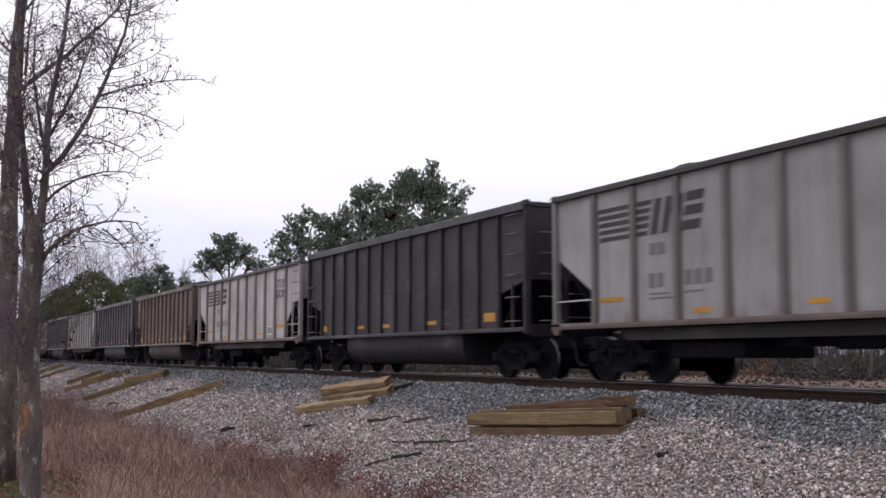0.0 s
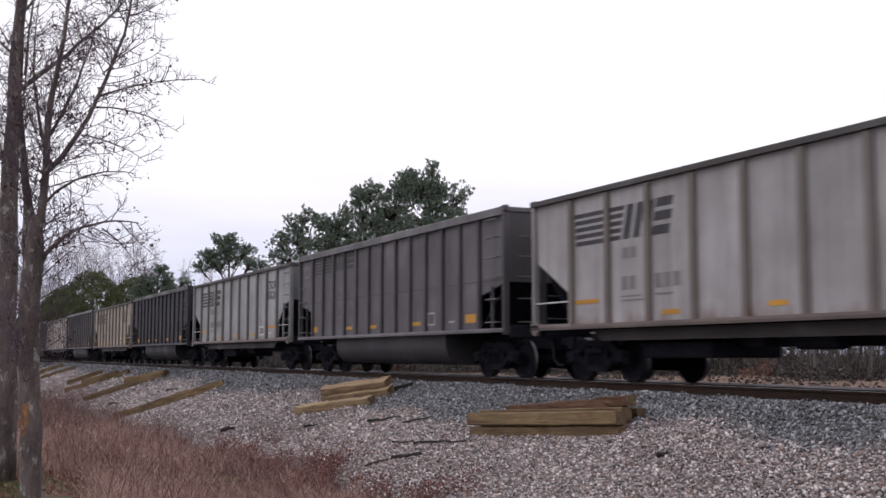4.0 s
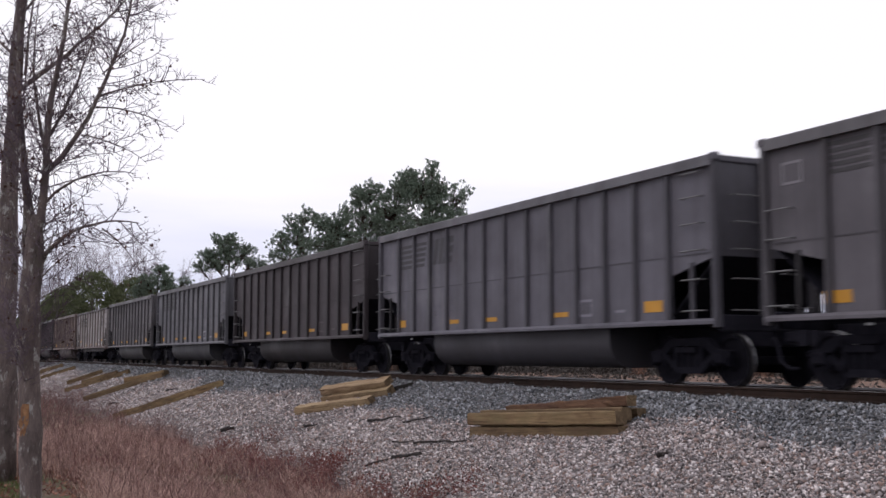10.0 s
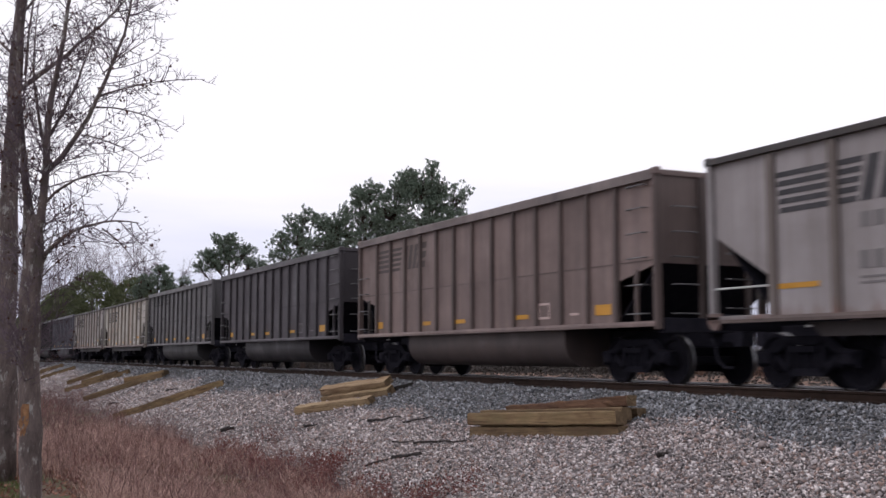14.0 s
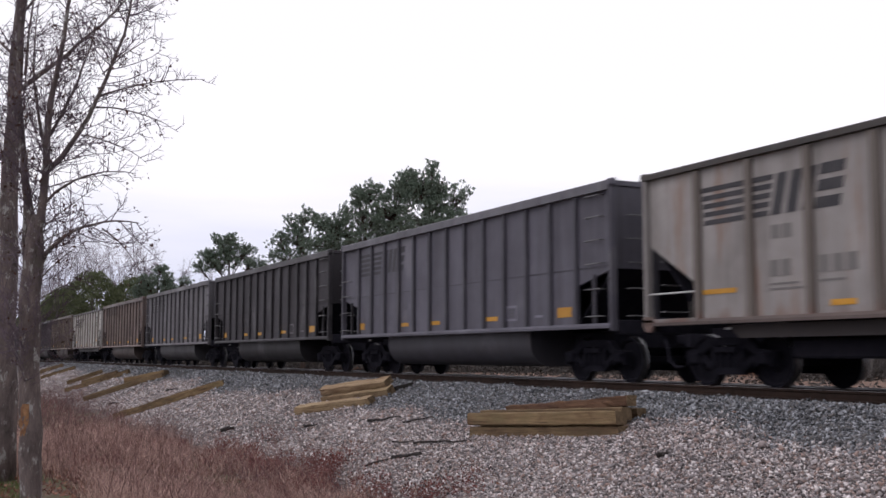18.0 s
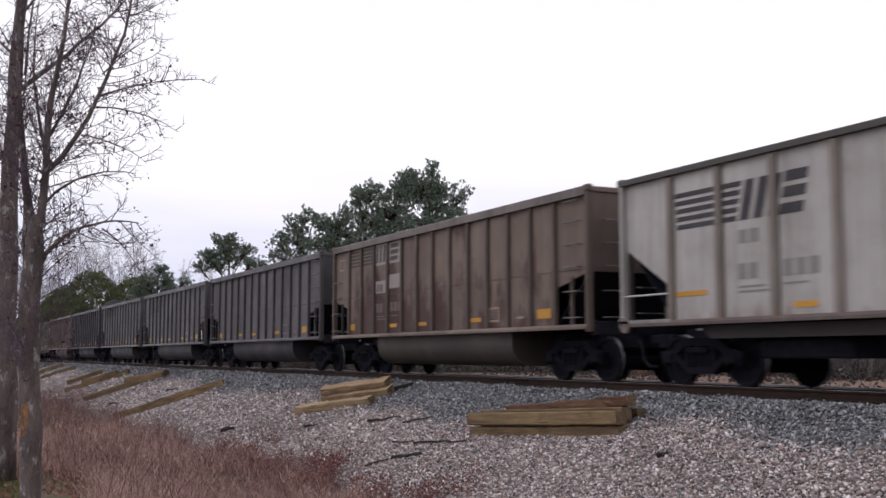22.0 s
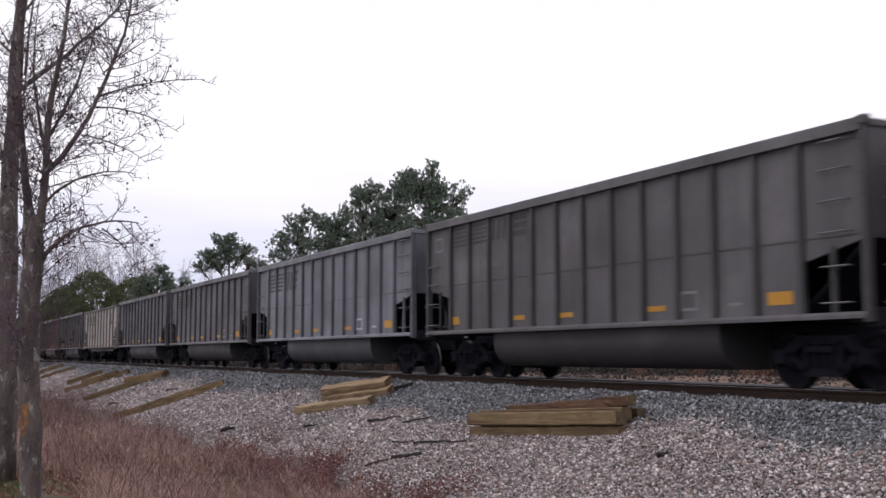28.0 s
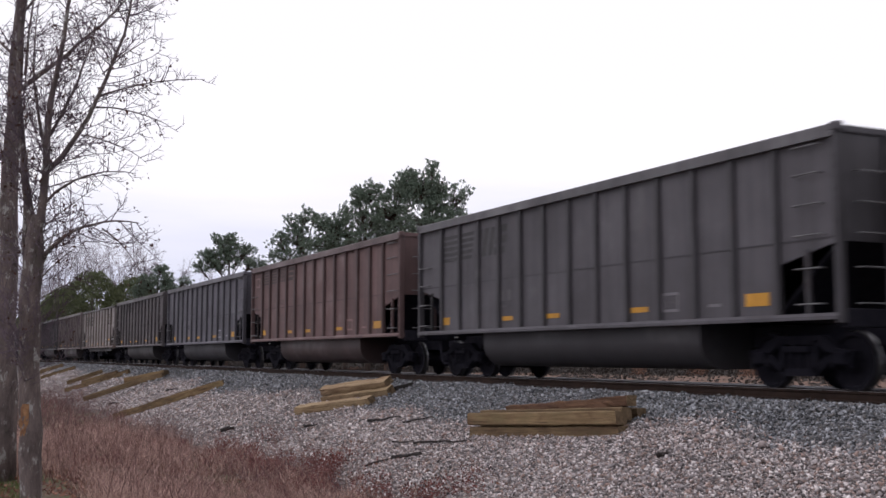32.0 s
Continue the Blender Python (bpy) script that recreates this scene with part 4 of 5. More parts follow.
def timber(a, b, label, tall=0.21, wide=0.23, roll=0.0, mat=None, rough=0.010):
    """A rough-sawn timber whose lower front edge runs from a to b."""
    a, b = Vector(a), Vector(b)
    d = b - a
    bm = bmesh.new()
    n = 26
    rings = []
    seed = round(a.x * 100) * 0.37
    for i in range(n + 1):
        x = d.length * i / n
        row = []
        for q, (y, z) in enumerate(((0.02, 0), (wide * 0.5, 0), (wide - 0.02, 0), (wide, 0.02), (wide, tall * 0.5), (wide, tall - 0.02), (wide - 0.02, tall),
                                    (wide * 0.5, tall), (0.02, tall), (0, tall - 0.02), (0, tall * 0.5), (0, 0.02))):
            p = Vector((x * 3.0, y * 5, z * 5 + seed))
            w = rough * (noise.noise(p) + 0.6 * noise.noise(p * 3.1)) - rough * 0.3
            # wane: here and there a corner is broken away
            corner = q in (5, 6, 8, 9, 0, 11)
            chip = max(0.0, noise.noise(Vector((x * 1.5, q * 2.3, seed))) - 0.25) * rough * 4.5 if corner else 0.0
            cy, cz = y - wide / 2, z - tall / 2
            s = 1 + (w - chip) / max(0.05, math.hypot(cy, cz))
            end = rough * 2.2 * noise.noise(Vector((y * 17, z * 17, seed + i))) if i in (0, n) else 0.0
            row.append(bm.verts.new((x + end, wide / 2 + cy * s, tall / 2 + cz * s)))
        rings.append(row)
    for r0, r1 in zip(rings, rings[1:]):
        for k in range(12):
            bm.faces.new((r0[k], r0[(k + 1) % 12], r1[(k + 1) % 12], r1[k]))
    for r in (rings[0], rings[-1]):
        mid = bm.verts.new(sum((v.co for v in r), Vector()) / 12)
        for k in range(12):
            bm.faces.new((r[k], r[(k + 1) % 12], mid)).material_index = 1
    x = d.normalized()
    y = Vector((0, 0, 1)).cross(x).normalized()
    z = x.cross(y)
    m = Matrix(((x.x, y.x, z.x, a.x), (x.y, y.y, z.y, a.y), (x.z, y.z, z.z, a.z), (0, 0, 0, 1))) @ pose(0, 0, 0, roll)
    ob = new("timber", finish("timber", bm, [mat or M_TIMBER, M_TIMBER_END]))
    ob.matrix_basis = m
    return tagged(ob, label, "timber", "sawn timbers on the bank")


def build_timbers():
    fresh = "sawn yellow-green wooden crosstie lying on ballast"
    # the stack nearest the camera
    timber((-19.11, 9.75, -1.03), (-15.18, 10.47, -0.81), "lowest brown wooden crosstie of a stack on ballast", 0.205, mat=M_TIMBER_BROWN, rough=0.008)
    timber((-19.2, 10.02, -0.97), (-15.46, 10.74, -0.75), "brown wooden crosstie behind the lowest of a stack", 0.205, mat=M_TIMBER_BROWN, rough=0.008)
    timber((-19.12, 9.70, -0.795), (-15.18, 10.42, -0.585), "sawn greenish wooden crosstie lying on another", 0.235, 0.26)
    timber((-19.2, 10.03, -0.74), (-15.43, 10.72, -0.535), "sawn brown wooden crosstie in the upper row of a stack", 0.225, mat=M_TIMBER_BROWN, rough=0.01)
    timber((-18.50, 10.22, -0.60), (-15.40, 10.82, -0.31), "rough reddish brown crosstie resting askew on a stack", 0.20, mat=M_TIMBER_RED, rough=0.032)
    timber((-17.9, 10.62, -0.70), (-15.55, 11.12, -0.53), "dark wooden crosstie at the back of a stack", 0.2, mat=M_TIMBER_BROWN, rough=0.015)
    # the second stack
    timber((-29.24, 9.56, -1.09), (-26.46, 10.64, -0.745), "sawn tan crosstie with split end on ballast", 0.225, 0.26, 20, mat=M_TIMBER_PALE, rough=0.026)
    timber((-29.62, 10.50, -0.84), (-26.66, 11.28, -0.55), "pale tan wooden crosstie leaning on a stack", 0.26, 0.26, 30, mat=M_TIMBER_PALE, rough=0.026)
    timber((-29.55, 10.42, -0.60), (-26.75, 11.22, -0.29), "pale yellow wooden crosstie on top of a stack", 0.20, 0.30, 32, mat=M_TIMBER_PALE, rough=0.026)
    off = timber((-26.80, 11.50, -0.46), (-26.55, 11.90, -0.34), "short dark timber offcut behind a stack", 0.2)
    off.data.materials[0] = off.data.materials[1] = simple("blackened_timber", (0.012, 0.010, 0.009), (0.035, 0.028, 0.024), 9.0, 0.9)
    timber((-56.35, 9.55, -0.80), (-54.95, 11.2, -0.40), "pale yellow wooden crosstie on top of others", 0.24, 0.3, mat=M_TIMBER, rough=0.02)
    timber((-66.5, 8.9, -1.10), (-65.1, 10.6, -0.52), "weathered brown wooden crosstie on top of others", 0.22, mat=M_TIMBER_BROWN, rough=0.02)
    # pairs further along, end to end down the bank
    for (ax, ay), (bx, by) in (((-44.0, 7.1), (-42.7, 9.0)), ((-42.9, 8.76), (-41.8, 10.8)), ((-43.35, 8.6), (-42.2, 10.75)), ((-56.73, 7.71), (-55.8, 9.95)),
                               ((-56.3, 9.4), (-54.8, 11.1)), ((-57.1, 9.7), (-55.3, 11.4)), ((-66.9, 8.04), (-65.6, 9.8)),
                               ((-66.0, 9.5), (-64.7, 11.2)), ((-72.8, 8.9), (-72.6, 11.0)), ((-89.4, 8.95), (-87.8, 11.2)),
                               ((-99.8, 9.97), (-98.0, 11.45)), ((-98.2, 9.6), (-96.8, 11.4))):
        za, zb = ground_height(0, ay), ground_height(0, by)
        timber((ax, ay, za + 0.02), (bx, by, zb + 0.02), fresh if ax > -60 else "weathered brown wooden crosstie lying down the bank", 0.27, 0.27, mat=M_TIMBER if ay > 8.7 and ax > -44 else M_TIMBER_BROWN, rough=0.02)


build_timbers()


# ---- dead sticks and cord on the stones ----
def build_sticks():
    mat = simple("dark_dead_wood", (0.018, 0.014, 0.013), (0.05, 0.04, 0.036), 9.0, 0.9)
    rnd = random.Random(11)
    for (ax, ay), (bx, by), r in (((-24.3, 9.7), (-23.3, 10.1), 0.022), ((-22.6, 9.9), (-21.9, 10.3), 0.016), ((-20.3, 9.15), (-18.6, 9.55), 0.018),
                                  ((-20.2, 8.05), (-19.4, 8.85), 0.020), ((-19.9, 8.5), (-19.3, 8.8), 0.028), ((-31.3, 8.05), (-30.9, 8.3), 0.05),
                                  ((-50.6, 8.0), (-49.8, 8.2), 0.05), ((-47.6, 9.8), (-47.0, 10.0), 0.05), ((-26.9, 9.0), (-26.4, 9.15), 0.025),
                                  ((-21.2, 9.0), (-20.2, 9.25), 0.012), ((-13.42, 9.92), (-13.28, 9.99), 0.03)):
        pts, radii = [], []
        for i in range(7):
            t = i / 6
            x, y = ax + (bx - ax) * t + rnd.uniform(-0.05, 0.05), ay + (by - ay) * t + rnd.uniform(-0.05, 0.05)
            pts.append((x, y, ground_height(x, y) + 0.05 + 0.02 * rnd.random()))
            radii.append(r * 1.4 * (1.05 - 0.6 * t))
        ob = new("stick", finish("stick", tube(bmesh.new(), pts, radii, 6), mat))
        tagged(ob, "dark broken stick lying on pale ballast", "stick", "dead sticks on the bank")


build_sticks()


# ---- bare trees ----
def bark_material(name, dark, light, moss):
    k = Mat(name, 0.92)
    n = k.noise(7.0, 7, 0.75, (1, 1, 0.3))
    c = k.mix(k.ramp(n, [(0.3, 0.0), (0.7, 1.0)]), dark, light)
    c = k.mix(k.ramp(k.noise(2.6, 5, 0.7), [(0.56, 0.0), (0.68, 0.8)]), c, moss)
    c = k.mix(k.ramp(k.noise(8.0, 5, 0.75, (1, 1, 0.55)), [(0.56, 0.0), (0.62, 0.85)]), c, (0.34, 0.335, 0.32))
    k.color(c).bump(n, 1.0, 0.05)
    return k.m


M_BARK = bark_material("lichened_bark", (0.034, 0.026, 0.025), (0.195, 0.152, 0.142), (0.110, 0.100, 0.080))
# lavender of haze and lens fringing is mixed into the twig colour
M_TWIG = simple("twig_bark", (0.078, 0.058, 0.072), (0.165, 0.125, 0.150), 12.0, 0.9)
# paler than the near twigs: distance haze put into the bark colour
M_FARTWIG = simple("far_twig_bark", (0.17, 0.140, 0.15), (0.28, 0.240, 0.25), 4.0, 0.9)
M_DEADLEAF = simple("dead_leaf", (0.05, 0.026, 0.022), (0.12, 0.06, 0.045), 10.0, 0.9)
RIGHT, AHEAD = Vector((0.4329, 0.9015, 0)), Vector((-0.9015, 0.4329, 0))


class Twigs:
    """Gathers thin three-sided twigs into one mesh."""

    def __init__(self):
        self.v, self.f = [], []

    def add(self, pts, r0, r1):
        base = len(self.v)
        n = len(pts)
        for i, p in enumerate(pts):
            r = r0 + (r1 - r0) * i / (n - 1)
            d = (pts[min(i + 1, n - 1)] - pts[max(i - 1, 0)]).normalized()
            a = d.orthogonal().normalized()
            b = d.cross(a)
            for k in range(3):
                ang = k * 2.0944
                self.v.append(p + r * (math.cos(ang) * a + math.sin(ang) * b))
        for i in range(n - 1):
            for k in range(3):
                self.f.append((base + 3 * i + k, base + 3 * i + (k + 1) % 3, base + 3 * i + 3 + (k + 1) % 3, base + 3 * i + 3 + k))


def arc(start, lean0, lean1, length, rnd, depth=0.0, n=10, wander=0.02):
    """Points of a limb that starts leaning by lean0 degrees from upright and ends at lean1."""
    p, out = Vector(start), [Vector(start)]
    for i in range(n):
        a = radians(lean0 + (lean1 - lean0) * (i + 0.5) / n)
        p = p + (RIGHT * math.sin(a) + Vector((0, 0, 1)) * math.cos(a) + AHEAD * depth) * (length / n)
        p = p + Vector((rnd.gauss(0, wander), rnd.gauss(0, wander), rnd.gauss(0, wander))) * length / n * 3
        out.append(p.copy())
    return out


def grow(tw, leaves, pts, rnd, per_metre, long, r0, level, spread=1.0, leafy=0.0, up=0.25):
    """Side twigs along a limb, and twigs on those."""
    length = sum((b - a).length for a, b in zip(pts, pts[1:]))
    for _ in range(max(1, int(length * per_metre))):
        t = rnd.uniform(0.12, 1.0) * (len(pts) - 1)
        i = min(int(t), len(pts) - 2)
        p = pts[i].lerp(pts[i + 1], t - i)
        d = (pts[i + 1] - pts[i]).normalized()
        side = Vector((rnd.gauss(0, 1), rnd.gauss(0, 1), rnd.gauss(0, 1)))
        side = (side - d * side.dot(d)).normalized()
        way = (d * rnd.uniform(0.2, 0.9) + side * spread).normalized()
        ll = long * rnd.uniform(0.35, 1.0) * (1.1 - 0.5 * t / (len(pts) - 1))
        q = [p]
        m = 4 if level else 3
        for _s in range(m):
            way = (way + Vector((0, 0, up * 0.4)) + Vector((rnd.gauss(0, 0.085), rnd.gauss(0, 0.085), rnd.gauss(0, 0.085)))).normalized()
            q.append(q[-1] + way * ll / m)
        tw.add(q, r0, r0 * 0.45)
        if leaves is not None and rnd.random() < leafy:
            for _s in range(rnd.randint(1, 4)):
                leaves.append(q[-1] + Vector((rnd.gauss(0, 0.05), rnd.gauss(0, 0.05), rnd.gauss(0, 0.05))))
        if level:
            grow(tw, leaves, q, rnd, per_metre * 0.95, long * 0.42, r0 * 0.68, level - 1, spread, leafy, up)


def leaf_flakes(name, spots, size, mat, seed, per=1, squash=1.0):
    """Small bent leaves at the spots, as one mesh."""
    rng = np.random.default_rng(seed)
    c = np.repeat(np.array([tuple(p) for p in spots], float), per, 0)
    n = len(c)
    a = rng.normal(size=(n, 3))
    a /= np.linalg.norm(a, axis=1, keepdims=True)
    b = np.cross(a, rng.normal(size=(n, 3)))
    b /= np.linalg.norm(b, axis=1, keepdims=True)
    s = size * rng.uniform(0.6, 1.3, (n, 1))
    up = np.cross(a, b) * s * 0.25
    v = np.stack([c - a * s, c + b * s * 0.5 * squash + up, c + a * s, c - b * s * 0.5 * squash + up], 1).reshape(-1, 3)
    f = np.arange(4 * n).reshape(-1, 4)
    return quads_mesh(name, v, f, mat)


def bare_tree(base, trunk, limbs, seed, label, per_metre=12.5, long=1.15, leafy=0.06, r_twig=0.0088):
    rnd = random.Random(seed)
    b = Vector(base)
    tree = empty("bare_tree", label, "tree", m=Matrix.Translation(b))
    tw, leaves = Twigs(), []
    height, lean0, lean1, r0, r1 = trunk
    pts = arc((0, 0, -0.3), lean0, lean1, height, rnd, n=14, wander=0.012)
    radii = [r0 * (1.12 if i == 0 else 1.0) + (r1 - r0) * i / 14 for i in range(15)]
    radii[13] *= 0.85
    radii[14] *= 0.3
    bm = tube(bmesh.new(), pts, radii, 16)
    for v in bm.verts:
        v.co += Vector((noise.noise(v.co * 2.6), noise.noise(v.co * 2.6 + Vector((9, 0, 0))), 0)) * r0 * 0.16
        v.co += Vector((noise.noise(v.co * 9), noise.noise(v.co * 9 + Vector((9, 0, 0))), 0)) * r0 * 0.05
    part("trunk", bm, M_BARK, tree, "grey-brown bark with pale lichen", True)
    grow(tw, leaves, pts[6:], rnd, per_metre * 0.7, long, r_twig, 1, leafy=leafy * 0.4)
    for u, z, l0, l1, ll, r in limbs:
        r = r * 0.58
        p = arc(RIGHT * u + Vector((0, 0, z)), l0, l1, ll, rnd, rnd.uniform(-0.3, 0.3) if r < 0.05 else rnd.uniform(-0.1, 0.1), 10, 0.016)
        rr = [r * (1 - 0.78 * i / 10) for i in range(11)]
        part("limb", tube(bmesh.new(), p, rr, 9), M_BARK, tree, "", True)
        grow(tw, leaves, p, rnd, per_metre * (1.0 if r > 0.035 else 0.8), long if r > 0.03 else long * 0.5, r_twig * (1.0 if r > 0.03 else 0.75), 1 if r < 0.03 else 2, leafy=leafy if z > 3 else 0.05)
    t = part("twig_growth", mesh_from("twig_growth", tw.v, tw.f, M_TWIG), None, tree, "dense thin leafless twigs")
    t["kind"] = "stuff"
    if leaves:
        lf = part("dead_leaves", leaf_flakes("dead_leaves", leaves, 0.030, M_DEADLEAF, seed), None, tree, "few withered brown leaves")
        lf["kind"] = "stuff"
    return tree


def build_near_trees():
    g1, g2 = -1.06, -1.45
    bare_tree((-18.48, 1.315, g1), (9.9, -1.1, 0.4, 0.200, 0.05),
              [(0.03, 5.80, 52, 36, 2.4, 0.078), (0.15, 6.05, 8, 6, 1.9, 0.044), (-0.07, 6.4, -45, -50, 1.0, 0.044),
               (-0.05, 3.6, -50, -20, 1.6, 0.05), (-0.05, 4.6, -60, -30, 1.4, 0.04), (0.0, 7.0, 40, 20, 1.6, 0.04)],
              21, "leafless grey-barked tree with dense twigs beside the bank")
    t = bare_tree((-16.18, 1.555, g2), (4.25, -2.2, -1.0, 0.152, 0.14),
                  [(-0.09, 3.40, -11, -4, 3.4, 0.125), (-0.08, 3.15, 4, 8, 4.6, 0.118), (0.09, 4.70, -22, 4, 2.5, 0.046), (0.04, 4.55, 43, 1, 3.3, 0.070),
                   (0.08, 5.08, 26, 8, 1.8, 0.046), (0.01, 4.07, 38, 102, 1.45, 0.038),
                   (0.02, 3.31, 36, 104, 1.60, 0.058), (0.85, 3.76, 128, 158, 0.9, 0.022), (0.68, 5.58, 58, 92, 1.55, 0.028),
                   (0.66, 5.48, 88, 122, 1.25, 0.024), (0.52, 5.08, 98, 126, 1.0, 0.022), (0.79, 5.95, 48, 66, 0.95, 0.022),
                   (-0.02, 3.55, 62, 74, 0.95, 0.018), (0.0, 3.05, 50, 62, 1.1, 0.020), (-0.02, 2.75, 58, 66, 0.8, 0.016), (0.0, 4.3, 66, 84, 1.1, 0.020),
                   (0.10, 4.62, 70, 92, 1.0, 0.018), (-0.08, 3.3, -55, -30, 0.9, 0.020), (-0.02, 2.5, 66, 58, 0.6, 0.014), (0.0, 3.75, 48, 58, 1.1, 0.018), (-0.10, 1.0, -3, -4, 3.3, 0.21),
                   (-0.05, 3.15, 35, 5, 0.6, 0.05), (-0.12, 3.25, -40, -10, 0.5, 0.05), (-0.02, 3.0, -25, 15, 0.6, 0.04), (-0.1, 3.4, 20, -20, 0.5, 0.04)],
                  22, "leafless lichen-spotted tree forking above head height", 12, 1.15, 0.11, 0.0084)
    scar = bmesh.new()
    rings = []
    for i in range(9):
        z = 0.90 + 0.055 * i
        row = []
        for j in range(7):
            a = radians(-52 + 10 * j)
            r = 0.172 + 0.006 * noise.noise(Vector((i * 0.7, j * 0.8, 3)))
            edge = 0.0 if 0 < i < 8 and 0 < j < 6 and noise.noise(Vector((i * 0.9, j * 0.9, 8))) > -0.08 else -0.03
            d = -AHEAD * math.cos(a) + RIGHT * math.sin(a)
            row.append(scar.verts.new(RIGHT * -0.045 + d * (r + edge) + Vector((0, 0, z + 0.02 * noise.noise(Vector((j, i, 1)))))))
        rings.append(row)
    for r0, r1 in zip(rings, rings[1:]):
        for j in range(6):
            scar.faces.new((r0[j], r0[j + 1], r1[j + 1], r1[j]))
    part("bark_scar", scar, simple("peeled_orange_wood", (0.16, 0.075, 0.038), (0.46, 0.25, 0.115), 14.0, 0.85), t, "peeled orange-brown patch of wood", True)


build_near_trees()


def build_far_bare_trees():
    rnd = random.Random(31)
    for x, y, h in ((-185, 30.5, 17.5), (-190, 33.5, 19), (-182, 34.5, 17), (-196, 36, 18.5), (-188, 27, 17), (-200, 25.5, 19), (-192, 22.0, 18.5),
                    (-178, 24.5, 16), (-205, 21.5, 20), (-235, 19.5, 17), (-245, 18, 18), (-240, 22, 19), (-250, 25, 20), (-228, 22.5, 17), (-172, 37, 14), (-176, 20.0, 16.5), (-165, 40, 12.5), (-199, 29.5, 18)):
        tree = empty("bare_tree", "distant leafless grey tree behind the train", "tree", "bare trees behind the track", m=pose(x, y, -0.8))
        tw = Twigs()
        pts = arc((0, 0, 0), rnd.uniform(-4, 4), rnd.uniform(-5, 5), h, rnd, n=9)
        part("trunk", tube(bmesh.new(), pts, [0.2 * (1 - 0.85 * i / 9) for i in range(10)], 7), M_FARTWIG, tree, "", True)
        for _ in range(16):
            i = rnd.randint(4, 8)
            p = arc(pts[i], rnd.choice((-1, 1)) * rnd.uniform(15, 50), rnd.uniform(-20, 20), h * rnd.uniform(0.2, 0.4), rnd, rnd.uniform(-0.6, 0.6), 6)
            tw.add(p, 0.038, 0.014)
            grow(tw, None, p, rnd, 4.5, 1.9, 0.011, 1)
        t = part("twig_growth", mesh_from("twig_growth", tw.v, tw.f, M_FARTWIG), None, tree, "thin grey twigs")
        t["kind"] = "stuff"


build_far_bare_trees()


# ---- pines ----
def needle_material(name, dark, light):
    k = Mat(name, 0.7)
    k.color(k.mix(k.ramp(k.island(), [(0.0, 0.0), (1.0, 1.0)]), dark, light))
    return k.m


# needle green lifted towards grey, carrying highlights and haze in the colour
M_NEEDLE = needle_material("pine_needles", (0.070, 0.104, 0.080), (0.235, 0.300, 0.222))
M_PINEBARK = simple("pine_bark", (0.05, 0.038, 0.032), (0.12, 0.09, 0.075), 5.0, 0.9)


def needle_tufts(name, spots, ways, size, mat, seed, count=30):
    """Dense brushes of needles, each fanned about its own shoot."""
    rng = np.random.default_rng(seed)
    c = np.array([tuple(p) for p in spots], float)
    axis = np.array([tuple(p) for p in ways], float)
    n = len(c)
    d = rng.normal(size=(n, count, 3)) * 0.62 + axis[:, None, :] * 0.75
    d /= np.linalg.norm(d, axis=2, keepdims=True)
    s = size * rng.uniform(0.75, 1.3, (n, 1, 1)) * rng.uniform(0.65, 1.1, (n, count, 1))
    side = np.cross(d, rng.normal(size=(n, count, 3)))
    side /= np.linalg.norm(side, axis=2, keepdims=True)
    w = s * 0.115
    c = c[:, None, :] + axis[:, None, :] * (rng.random((n, count, 1)) - 0.6) * size * 0.9
    v = np.stack([c - side * w * 0.5, c + d * s * 0.6 - side * w, c + d * s, c + d * s * 0.6 + side * w], 2).reshape(-1, 3)
    return quads_mesh(name, v, np.arange(len(v)).reshape(-1, 4), mat)


